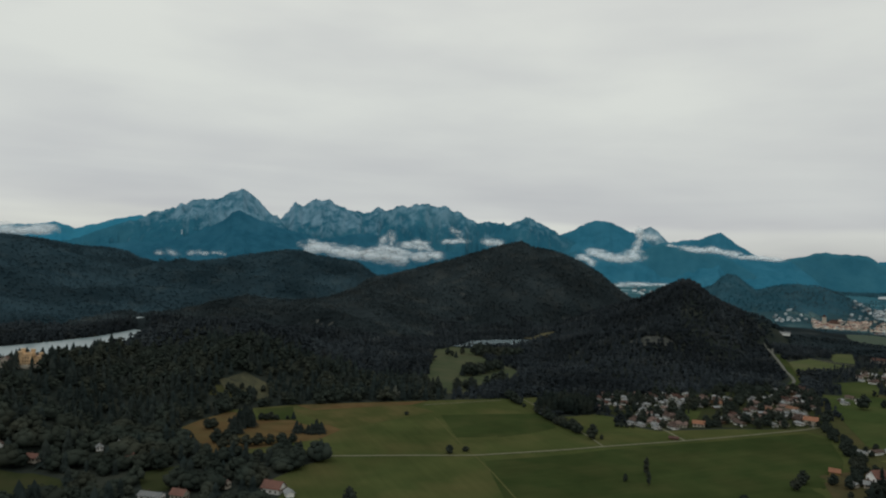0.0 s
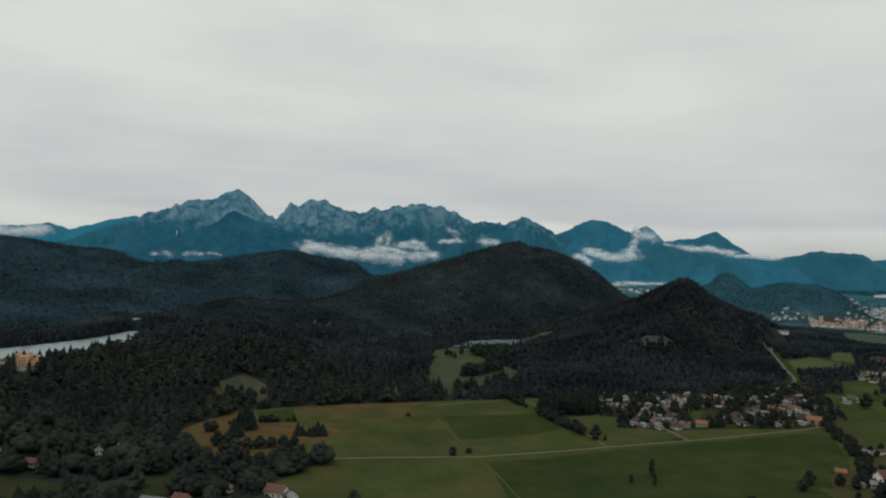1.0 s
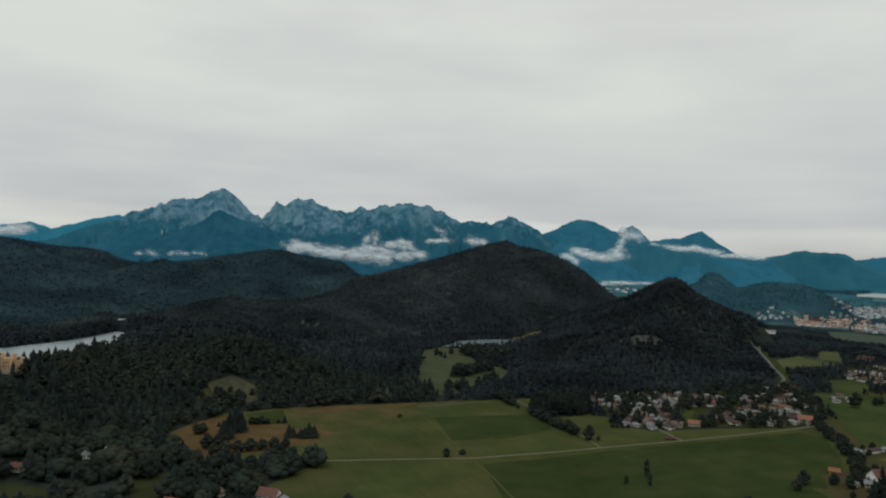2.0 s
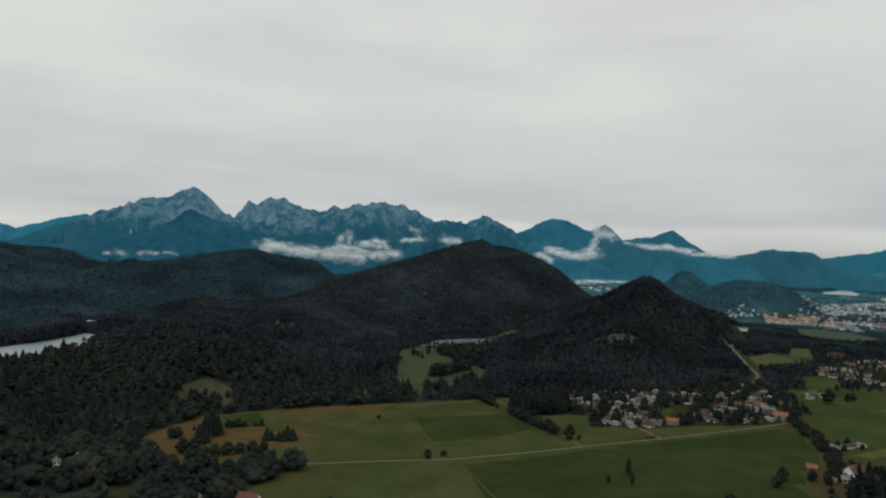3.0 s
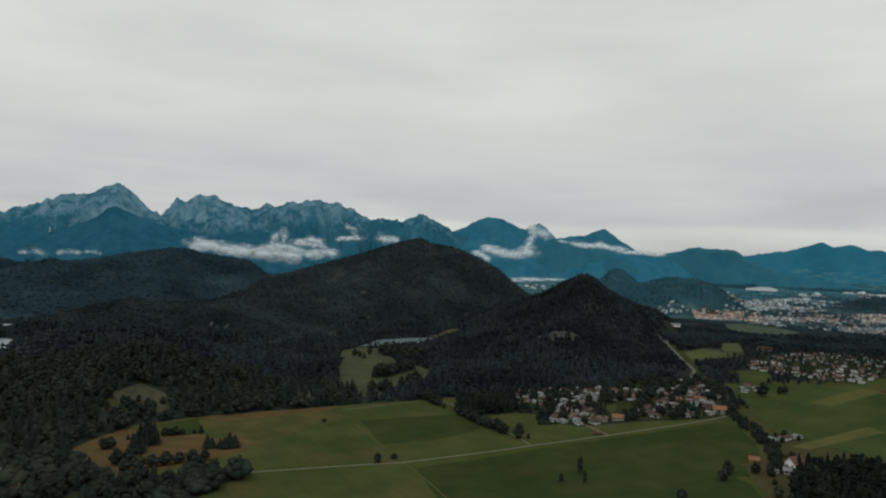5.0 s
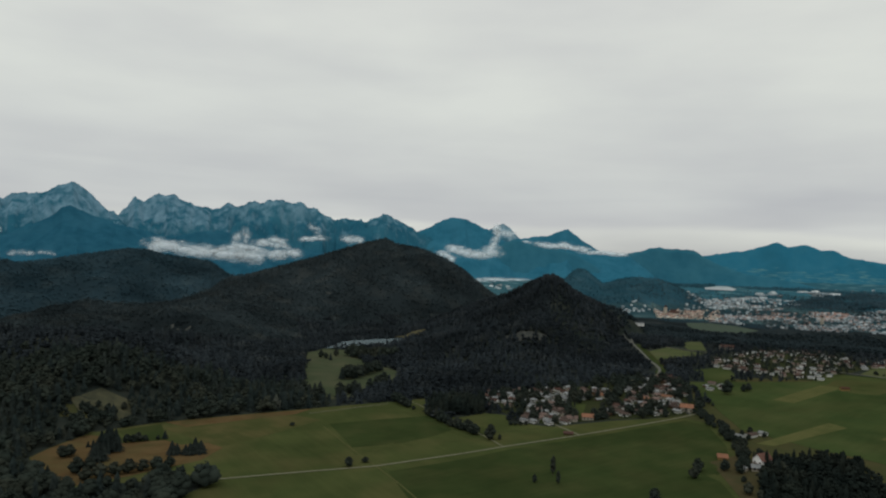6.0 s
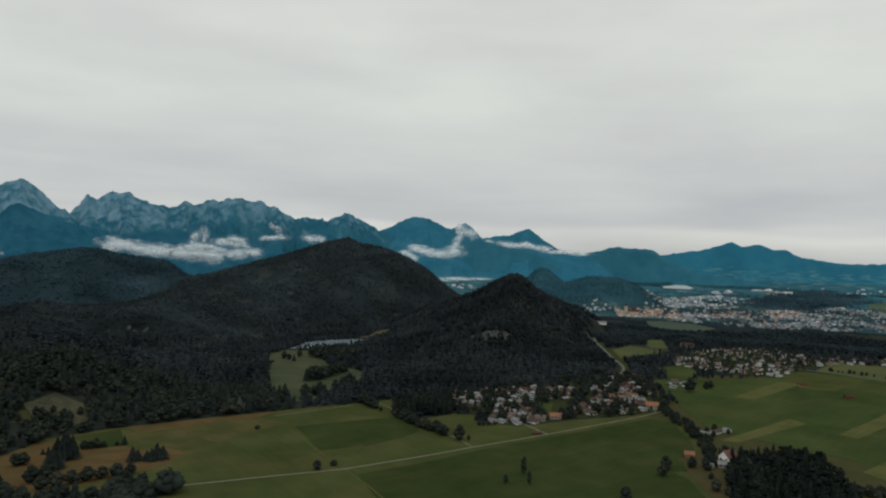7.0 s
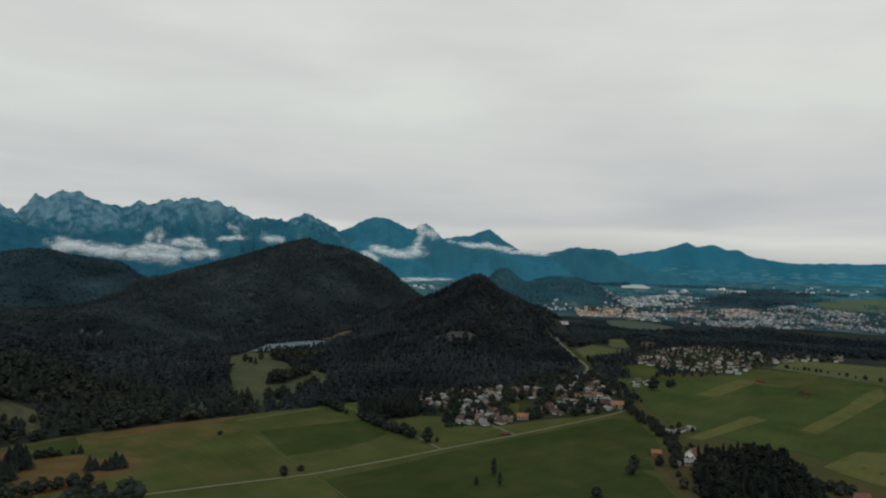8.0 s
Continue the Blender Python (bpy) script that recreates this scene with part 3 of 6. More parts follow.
mountain("mountain", "limestone massif with a pointed rocky summit, blue with haze", PEAK_A, 4100, 750, 350, 120, M_ROCK, 11)
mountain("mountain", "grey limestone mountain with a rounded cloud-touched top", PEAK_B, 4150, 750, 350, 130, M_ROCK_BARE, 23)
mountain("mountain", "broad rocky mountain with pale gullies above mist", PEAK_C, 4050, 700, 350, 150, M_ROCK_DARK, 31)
mountain("mountain", "wooded mountain with a smooth dome, blue with haze", PEAK_D, 4150, 700, 350, 80, M_BLUEWOOD, 47)
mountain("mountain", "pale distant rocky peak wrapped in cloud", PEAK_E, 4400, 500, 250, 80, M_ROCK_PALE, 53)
mountain("mountain", "pointed wooded mountain above low cloud, blue with haze", PEAK_F, 4200, 700, 350, 80, M_BLUEWOOD, 61)
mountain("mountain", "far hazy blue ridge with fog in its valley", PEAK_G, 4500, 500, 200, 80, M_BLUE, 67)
mountain("mountain_spur", "dark wooded spur below the rocky massif, blue with haze", SPUR_A, 3500, 700, 400, 70, M_SPUR, 71)
mountain("mountain_spur", "dark wooded spur above the mist, blue with haze", SPUR_B, 3550, 600, 400, 70, M_SPUR, 79)
mountain("mountain_spur", "wooded spur behind the river valley, blue with haze", [(b, 187 + (h - 187) * 1.1) for b, h in SPUR_F], 3960, 230, 400, 40, M_HAZEHILLS, 83)
# the foothill colour and its field patches carry the haze tint too
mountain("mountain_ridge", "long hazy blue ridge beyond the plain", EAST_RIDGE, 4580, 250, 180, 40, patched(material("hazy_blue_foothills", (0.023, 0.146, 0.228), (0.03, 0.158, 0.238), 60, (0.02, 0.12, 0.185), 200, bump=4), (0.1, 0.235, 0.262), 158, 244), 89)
mountain("mountain_ridge", "hazy dark-blue wooded hills beyond the town", HAZY_HILL, 4230, 150, 120, 40, M_HAZEHILLS, 97)


# ---- fields, roads ----
def field(poly, mat, label, lift=0.2):
    """A sheet of grass a hand above the ground, which follows its slope, with a thin edge."""
    bm = bmesh.new()
    f = bm.faces.new([bm.verts.new((x, y, 0)) for x, y in poly])
    bm.normal_update()
    if f.normal.z < 0:
        f.normal_flip()
    for axis in (0, 1):
        lo, hi = min(p[axis] for p in poly), max(p[axis] for p in poly)
        for at in np.arange(math.ceil(lo / 20) * 20, hi, 20):
            co, no = [0, 0, 0], [0, 0, 0]
            co[axis], no[axis] = float(at), 1
            bmesh.ops.bisect_plane(bm, geom=bm.verts[:] + bm.edges[:] + bm.faces[:], plane_co=co, plane_no=no)
    bmesh.ops.triangulate(bm, faces=bm.faces[:])
    p = np.array([v.co[:2] for v in bm.verts])
    for v, z in zip(bm.verts, height(p[:, 0], p[:, 1])):
        v.co.z = float(z) + lift
    rim = bmesh.ops.extrude_edge_only(bm, edges=[e for e in bm.edges if e.is_boundary])
    bmesh.ops.translate(bm, verts=[v for v in rim["geom"] if isinstance(v, bmesh.types.BMVert)], vec=(0, 0, -0.4))
    bmesh.ops.recalc_face_normals(bm, faces=bm.faces[:])
    return tagged(link("field", bm, mat), label, "field", kind="structure")


def road(line, width, mat, label, lift=0.5, name="road"):
    """A strip that follows the ground along a line."""
    p = np.array(line, float)
    d = np.concatenate([[0], np.cumsum(np.hypot(*np.diff(p, axis=0).T))])
    n = max(int(d[-1] / 12), 2)
    u = np.linspace(0, d[-1], n)
    x, y = np.interp(u, d, p[:, 0]), np.interp(u, d, p[:, 1])
    tx, ty = np.gradient(x), np.gradient(y)
    ln = np.hypot(tx, ty)
    rows = []
    for side in (-0.5, 0.5):
        sx, sy = x + side * width * ty / ln, y - side * width * tx / ln
        rows.append(np.stack([sx, sy, height(sx, sy) + lift], -1))
    v = np.concatenate(rows)
    i = np.arange(n - 1)
    ob = new(name, mesh_np(name, v, np.stack([i, i + n, i + n + 1, i + 1], -1)[:, ::-1], [mat], flat=False))
    return tagged(ob, label, "road", kind="structure")


MAIN_FIELD = [(-153, 390), (-135, 452), (-123, 507), (-139, 544), (-121, 583), (-102, 608), (-102, 619), (-114, 620), (-169, 614), (-216, 602), (-231, 605), (-249, 642), (-271, 690), (-264, 722), (-242, 778), (-180, 816), (-105, 844), (5, 883), (74, 905), (90, 908), (93, 886), (99, 870), (105, 888), (108, 917), (128, 922),
              (122, 880), (113, 838), (118, 806), (130, 774), (150, 732), (200, 735), (239, 742), (311, 748), (395, 743), (413, 698), (384, 628), (356, 576), (321, 545), (293, 460), (248, 397)]
VALLEY_FIELD = [(-22, 1345), (14, 1395), (59, 1380), (76, 1305), (74, 1223), (107, 1180), (122, 1138), (115, 1066), (96, 1048), (72, 1010), (48, 968), (34, 926), (-26, 926), (-26, 1076)]
EAST_FIELD = [(428, 676), (474, 814), (510, 924), (615, 893), (679, 874), (751, 911), (841, 845), (883, 787), (1242, 415), (752, 353), (510, 421), (476, 496), (445, 615)]
field(MAIN_FIELD, M_MEADOW, "wide flat olive-green meadow crossed by a pale track")
field([(-3, 796), (57, 813), (117, 826), (126, 793), (128, 757), (103, 734), (62, 709), (15, 699)], M_MEADOW_DARK, "darker green mown block of meadow", 0.28)
field([(13, 686), (58, 713), (55, 698), (16, 673)], material("cut_grass", (0.05, 0.06, 0.0225), (0.06, 0.0665, 0.0255), 9, (0.044, 0.055, 0.02), 14), "short pale mown strip", 0.3)
field([(-174, 786), (-102, 821), (-50, 848), (-11, 813), (-69, 750), (-114, 709)], material("dry_meadow", (0.052, 0.0585, 0.0225), (0.062, 0.0645, 0.0255), 22, (0.086, 0.074, 0.033), 44, bump=0.1, streak=-60), "dry yellowish part of the meadow", 0.26)
field([(62, 416), (40, 621), (168, 671), (293, 700), (392, 726), (403, 698), (376, 625), (347, 577), (313, 546), (286, 461), (248, 402)], M_MEADOW_DARK, "deep green meadow beside the pale road", 0.28)
field([(-230, 606), (-248, 642), (-270, 690), (-263, 722), (-245, 765), (-228, 760), (-203, 732), (-166, 740), (-148, 722), (-124, 727), (-108, 708), (-124, 668), (-152, 648), (-176, 628), (-200, 615), (-217, 604)], M_STUBBLE, "brown ploughed field with a few spruces", 0.3)
field([(-179, 814), (-105, 842), (-53, 859), (-20, 872), (-40, 844), (-112, 811), (-153, 791)], M_STUBBLE, "thin ochre strip along the forest edge", 0.3)
field([(541, 919), (577, 1006), (641, 1017), (615, 959), (580, 905)], M_MEADOW_EAST, "green field between village and hamlet", 0.24)
field([(674, 841), (754, 899), (782, 869), (787, 812), (696, 773), (673, 790)], M_MEADOW, "lighter olive part of the large meadow", 0.28)
field(VALLEY_FIELD, M_CLEARING, "green clearing between woods below the lake")
field(EAST_FIELD, M_MEADOW_EAST, "large green meadow with pale mown strips")
field([(551, 788), (564, 765), (689, 824), (673, 848)], M_MEADOW_PALE, "pale mown strip in the meadow", 0.3)
field([(408, 624), (420, 612), (537, 649), (535, 673)], M_MEADOW_PALE, "pale mown strip in the meadow", 0.3)
field([(535, 604), (643, 651), (755, 710), (804, 728), (753, 679), (610, 614), (540, 585)], M_MEADOW_PALE, "pale mown strip in the meadow", 0.3)
field([(450, 495), (524, 526), (571, 502), (510, 448), (463, 448)], M_MEADOW_PALE, "pale mown strip in the meadow", 0.3)
ROAD_FIELDS = [[(607, 1205), (660, 1235), (674, 1183), (687, 1147), (626, 1110), (573, 1087), (575, 1121)],
               [(705, 1255), (744, 1302), (769, 1291), (707, 1175), (685, 1201)]]
for poly in ROAD_FIELDS:
    field(poly, M_MEADOW_FAR, "small green field beside the highway")
PASTURES = [[(-360, 526), (-330, 531), (-303, 521), (-282, 495), (-296, 475), (-310, 440), (-350, 430), (-385, 480)],
            [(-248, 540), (-245, 551), (-231, 562), (-218, 573), (-211, 560), (-208, 540), (-211, 506), (-227, 500), (-241, 525)]]
for poly in PASTURES:
    field(poly, M_PASTURE, "small dull green pasture among trees")
field([(293, 470), (332, 585), (367, 595), (362, 542), (334, 476)], material("trampled_yard", (0.062, 0.052, 0.027), (0.05, 0.05, 0.025), 10, (0.078, 0.06, 0.034), 26), "trampled brownish paddock beside the farm", 0.34)
field([(252, 827), (293, 861), (320, 835), (293, 783)], M_MEADOW, "small green between village houses")
road([(-102, 614), (-43, 625), (31, 637), (98, 661), (164, 681), (254, 701), (328, 720), (395, 739), (426, 752)], 2.7, M_GRAVEL, "pale gravel farm road across the meadow")
road([(-10, 784), (14, 693), (31, 637), (45, 588), (62, 513), (73, 442)], 1.5, material("worn_grass_track", (0.085, 0.085, 0.036), (0.07, 0.076, 0.03), 5), "faint worn grass track", 0.45)
road([(164, 681), (158, 716), (132, 813), (115, 882), (103, 918)], 1.5, M_GRAVEL, "narrow gravel lane beside a hedge")
road([(254, 701), (248, 734), (241, 770), (259, 821)], 2.4, M_GRAVEL, "short lane into the village")
MAIN_ROAD = [(412, 750), (434, 806), (460, 867), (480, 916), (497, 965), (513, 1000), (529, 1026), (542, 1060), (556, 1108), (574, 1158), (599, 1228), (625, 1305), (650, 1376), (656, 1404)]
road(MAIN_ROAD, 4.4, M_ASPHALT, "grey main road curving past the wooded hill")
road([(625, 1305), (648, 1352), (672, 1405), (694, 1445)], 4.0, M_ASPHALT, "side road branching off towards the river")
road([(540, 1026), (553, 1056), (568, 1102), (586, 1150), (610, 1215)], 2.0, M_ROUGH, "pale cycle path beside the main road", 0.5, "path")
road([(513, 998), (533, 1026), (546, 1058), (561, 1105), (579, 1155), (604, 1224), (628, 1296)], 15, M_MEADOW_DARK, "grassy verge along the main road", 0.3, "verge")
road([(659, 1243), (668, 1219), (682, 1188), (697, 1151)], 3.0, M_GRAVEL, "thin lane across the small field", 0.6)
road([(751, 932), (777, 915), (805, 869), (821, 823), (837, 749), (851, 671), (885, 503)], 4.5, M_ASPHALT, "straight asphalt lane lined with small trees")
road([(421, 940), (446, 956), (473, 975), (497, 980), (512, 998)], 4.5, M_GRAVEL, "short village road below the hill")
field([(-219, 780), (-181, 806), (-164, 740), (-195, 736)], M_MEADOW_DARK, "fresh green corner of the meadow", 0.3)
field([(790, 905), (905, 985), (1090, 800), (1010, 690), (858, 700), (845, 780)], M_MEADOW_FAR, "pale green field beyond the tree-lined lane", 0.24)
PALE_CLEARING = [(-279, 828), (-257, 866), (-229, 862), (-218, 838), (-216, 812), (-238, 812), (-262, 806)]
field(PALE_CLEARING, material("dry_clearing_grass", (0.084, 0.081, 0.05), (0.062, 0.064, 0.041), 9, (0.04, 0.044, 0.031), 14), "pale dry grass clearing in the forest", 0.3)
REED_BANK = [(176, 1566), (200, 1578), (232, 1590), (250, 1574), (234, 1550), (212, 1554)]
field(REED_BANK, M_REEDS, "ochre reed bank at the lake's end", 3.2)
road([(-25, 846), (4, 861), (41, 879), (76, 896)], 1.6, M_GRAVEL, "pale gravel path along the forest edge", 0.45, "path")
VILLAGE_GROUND = [(201, 854), (234, 931), (353, 934), (438, 964), (510, 919), (462, 829), (436, 755), (395, 747), (307, 754), (237, 752), (212, 792)]
MEADOW_CORNER = [(152, 734), (133, 788), (140, 812), (156, 812), (184, 824), (205, 808), (198, 768), (216, 762), (230, 748), (240, 743), (200, 736)]
field(MEADOW_CORNER, M_MEADOW, "green meadow corner beside the village", 0.2)
field(VILLAGE_GROUND, M_PASTURE, "dull green gardens between village houses", 0.16)
field([(480, 978), (492, 945), (470, 890), (446, 835), (416, 830), (428, 879), (456, 930)], material("dusty_yard", (0.085, 0.075, 0.062), (0.066, 0.06, 0.05), 6, (0.05, 0.05, 0.04), 14), "dusty brown yards beside the village street", 0.3)
field([(669, 1085), (820, 1136), (916, 1066), (1046, 1009), (974, 937), (830, 943), (764, 906), (686, 877), (648, 922), (623, 1014)], M_PASTURE, "dull green gardens and hedges between hamlet houses", 0.16)
# turf colour greyed and blued for haze by the river
field([(1050, 1750), (1082, 1850), (1120, 1925), (1185, 1930), (1240, 1860), (1236, 1740), (1140, 1690)], material("hazed_sports_turf", (0.056, 0.078, 0.06), (0.07, 0.09, 0.068), 22, (0.05, 0.066, 0.058), 40), "pale green sports field by the river", 0.4)


# ---- trees ----
def conifer_shape(rng, tiers, sides):
    """Stacked ragged cones, one unit high."""
    v, f = [], []
    for k in range(tiers):
        top, low = 1.0 - 0.27 * k * 3 / tiers, 0.66 - 0.6 * k / max(tiers - 1, 1) if tiers > 1 else 0.02
        wide = (0.08 + 0.13 * (k + 1) / tiers) * rng.uniform(0.75, 1.2)
        base = len(v)
        v.append((rng.normal(0, 0.012), rng.normal(0, 0.012), top))
        n = sides * 2
        a0 = rng.uniform(0, 6.28)
        for j in range(n):
            a = a0 + 2 * math.pi * (j + rng.uniform(-0.2, 0.2)) / n
            w = wide * (1.1 if j % 2 else 0.68) * rng.uniform(0.85, 1.15)
            v.append((w * math.cos(a), w * math.sin(a), low + (0.05 if j % 2 == 0 else 0) + rng.uniform(-0.03, 0.03)))
        for j in range(n):
            f.append((base, base + 1 + j, base + 1 + (j + 1) % n))
    return np.array(v), np.array(f)


G = (1 + 5 ** 0.5) / 2
ICO_V = np.array([(-1, G, 0), (1, G, 0), (-1, -G, 0), (1, -G, 0), (0, -1, G), (0, 1, G), (0, -1, -G), (0, 1, -G), (G, 0, -1), (G, 0, 1), (-G, 0, -1), (-G, 0, 1)]) / 1.902
ICO_F = np.array([(0, 11, 5), (0, 5, 1), (0, 1, 7), (0, 7, 10), (0, 10, 11), (1, 5, 9), (5, 11, 4), (11, 10, 2), (10, 7, 6), (7, 1, 8),
                  (3, 9, 4), (3, 4, 2), (3, 2, 6), (3, 6, 8), (3, 8, 9), (4, 9, 5), (2, 4, 11), (6, 2, 10), (8, 6, 7), (9, 8, 1)])


OCT_V = np.array([(1, 0, 0), (-1, 0, 0), (0, 1, 0), (0, -1, 0), (0, 0, 1), (0, 0, -1)], float)
OCT_F = np.array([(0, 2, 4), (2, 1, 4), (1, 3, 4), (3, 0, 4), (2, 0, 5), (1, 2, 5), (3, 1, 5), (0, 3, 5)])


def leafy_shape(rng, clumps, size=(0.09, 0.16)):
    """A rounded crown of many small ragged leaf clumps, one unit high."""
    v, f = [], []
    wide, low = rng.uniform(0.26, 0.36), rng.uniform(0.22, 0.32)
    for k in range(clumps):
        h = rng.uniform(0, 1) ** 0.8
        a = rng.uniform(0, 6.28)
        out = wide * math.sin(0.35 + 2.55 * h) * (0.55 + 0.45 * rng.uniform())
        s = rng.uniform(*size)
        p = OCT_V @ np.array(Euler(rng.uniform(0, 3, 3).tolist()).to_matrix()) * rng.uniform(0.7, 1.4, (6, 1)) * s
        v.append(p + (out * math.cos(a), out * math.sin(a), low + (0.93 - low) * h))
        f.append(OCT_F + 6 * k)
    return np.concatenate(v), np.concatenate(f)


def crown_shape(rng, lobes, clumps, wide=0.3, low=0.2, size=(0.05, 0.11)):
    """A full crown: a few billowing lobes with small leaf clumps breaking their outline, one unit high."""
    v, f, n = [], [], 0
    for k in range(lobes):
        a, h = 2.4 * k + rng.uniform(-0.4, 0.4), (k + 0.5) / lobes
        out = wide * 0.56 * math.sin(0.5 + 2.3 * h) * (0 if k == lobes - 1 else 1)
        s = wide * rng.uniform(0.54, 0.74) * (1.15 - 0.4 * h)
        p = ICO_V * rng.uniform(0.75, 1.2, (len(ICO_V), 1)) * (s, s, s * rng.uniform(0.85, 1.1))
        v.append(p + (out * math.cos(a), out * math.sin(a), low + s * 0.6 + (0.93 - low - s * 1.4) * h))
        f.append(ICO_F + n)
        n += len(ICO_V)
    for k in range(clumps):
        h, a = rng.uniform(0.05, 1), rng.uniform(0, 6.28)
        out = wide * math.sin(0.45 + 2.45 * h) * rng.uniform(0.55, 1.08)
        p = OCT_V @ np.array(Euler(rng.uniform(0, 3, 3).tolist()).to_matrix()) * rng.uniform(0.6, 1.4, (6, 1)) * rng.uniform(*size)
        v.append(p + (out * math.cos(a), out * math.sin(a), low + (0.93 - low) * h))
        f.append(OCT_F + n)
        n += 6
    return np.concatenate(v), np.concatenate(f)


def scatter(x0, x1, y0, y1, gap, rng, where):
    gx, gy = np.meshgrid(np.arange(x0, x1, gap), np.arange(y0, y1, gap))
    x = gx.ravel() + rng.uniform(-0.5, 0.5, gx.size) * gap
    y = gy.ravel() + rng.uniform(-0.5, 0.5, gx.size) * gap
    keep = where(x, y)
    return x[keep], y[keep]


def plant(name, label, x, y, rng, leafy, shapes, mats, tall=(14, 24), category="forest", wide=1.0, soft=False):
    """One mass of trees: joined crowns, each a mesh island of its own."""
    z = height(x, y)
    conifers, broad = shapes
    is_leaf = rng.uniform(0, 1, len(x)) < leafy(x, y)
    V, F, I, S, off = [], [], [], [], 0
    for kind, pool in ((0, conifers), (1, broad)):
        for s, (sv, sf) in enumerate(pool):
            pick = (is_leaf == bool(kind)) & (np.arange(len(x)) % len(pool) == s)
            n = int(pick.sum())
            if not n:
                continue
            h = rng.uniform(tall[0], tall[1], n) * (0.62 + 0.8 * fractal(x[pick], y[pick], 70, 3, 51)) * (0.8 if kind else 1.05)
            w = h * rng.uniform(0.8, 1.2, n) * (wide if kind else 0.95 * wide)
            a = rng.uniform(0, 6.28, n)
            c, d = np.cos(a), np.sin(a)
            px = x[pick][:, None] + w[:, None] * (sv[:, 0] * c[:, None] - sv[:, 1] * d[:, None])
            py = y[pick][:, None] + w[:, None] * (sv[:, 0] * d[:, None] + sv[:, 1] * c[:, None])
            pz = z[pick][:, None] - 0.6 + h[:, None] * sv[:, 2]
            V.append(np.stack([px, py, pz], -1).reshape(-1, 3))
            F.append((sf[None] + off + (np.arange(n) * len(sv))[:, None, None]).reshape(-1, 3))
            I.append(np.full(n * len(sf), kind))
            S.append(np.repeat(rng.uniform(0, 1, n), len(sv)))
            off += n * len(sv)
    me = mesh_np(name, np.concatenate(V), np.concatenate(F), mats, np.concatenate(I), flat=not soft)
    me.attributes.new("tree_tint", "FLOAT", "POINT").data.foreach_set("value", np.concatenate(S).astype(np.float32))
    return tagged(new(name, me), label, category, kind="stuff")


OPEN_LAND = [MAIN_FIELD, VALLEY_FIELD, EAST_FIELD, MEADOW_CORNER]
CLEARINGS = [*PASTURES, *ROAD_FIELDS, [(-278, 790), (-276, 825), (-256, 850), (-222, 852), (-219, 833), (-247, 799)],
             [(550, 1084), (611, 1091), (681, 1142), (729, 1191), (727, 1221), (685, 1248), (604, 1219)], [(541, 919), (577, 1006), (641, 1017), (615, 959), (580, 905)], [(841, 837), (765, 912), (828, 999), (950, 930), (1033, 839), (915, 803)]]
VILLAGE_GREEN = [(280, 776), (293, 817), (333, 851), (356, 855), (324, 805), (309, 774)]
VILLAGE = [(192, 912), (260, 930), (355, 942), (446, 971), (510, 924), (462, 827), (438, 749), (395, 745), (307, 752), (234, 749), (206, 803), (192, 857)]
HAMLET = [(663, 1096), (821, 1146), (916, 1071), (830, 943), (764, 904), (685, 874), (644, 919), (619, 1020)]


YARDS = [(462, 900, 16), (445, 858, 14), (478, 945, 12), (748, 1518, 20), (722, 1490, 18), (-306, 590, 11), (-297, 612, 7), (-131, 515, 14), (-118, 507, 8), (-170, 516, 9), (-215, 487, 14), (-196, 494, 8), (-343, 552, 7), (-271, 573, 6), (-367, 542, 6), (-447, 714, 13), (-466, 697, 10)]
SCARS = [(-250, 956, 7), (-383, 852, 8), (-354, 872, 6), (334, 1206, 11), (350, 1194, 13), (366, 1188, 12), (384, 1180, 12), (-262, 1548, 9), (-280, 1549, 7), (-296, 1551, 6), (-172, 1306, 6), (-150, 1306, 5), (42, 1883, 8), (307, 1802, 7)]

LOW_SHORE = [(-665, 1452), (-618, 1436), (-588, 1330), (-572, 1300), (-594, 1300), (-630, 1380)]


def wooded(x, y):
    """Where forest stands: off the fields, lakes, villages and roads."""
    free = np.ones(len(x), bool)
    for poly in OPEN_LAND + CLEARINGS + [VILLAGE, HAMLET, TOWN, PALE_CLEARING, REED_BANK, LOW_SHORE]:
        free &= ~inside(x, y, poly)
    free |= inside(x, y, KNOLL) | inside(x, y, FAR_WOOD) | inside(x, y, SPRUCE_BLOCK)
    for poly, level, shore in LAKES:
        free &= ~(inside(x, y, grown(poly, shore * 0.4)))
    for sx, sy, size in YARDS:
        free &= (np.hypot(x - sx, y - sy) > size) & (np.hypot(x - sx - (CX - sx) * 0.035, y - sy - (CY - sy) * 0.035) > size)
    for sx, sy, size in SCARS:
        free &= np.hypot(x - sx, y - sy) > size * 0.75
    for line in (MAIN_ROAD, [(751, 932), (805, 869), (837, 749)], [(426, 944), (459, 979), (490, 992), (517, 1013)]):
        free &= edge_distance(x, y, line, False) > 10
    return free


def polar(x, y):
    return np.hypot(x - CX, y - CY), np.degrees(np.arctan2(x - CX, y - CY))


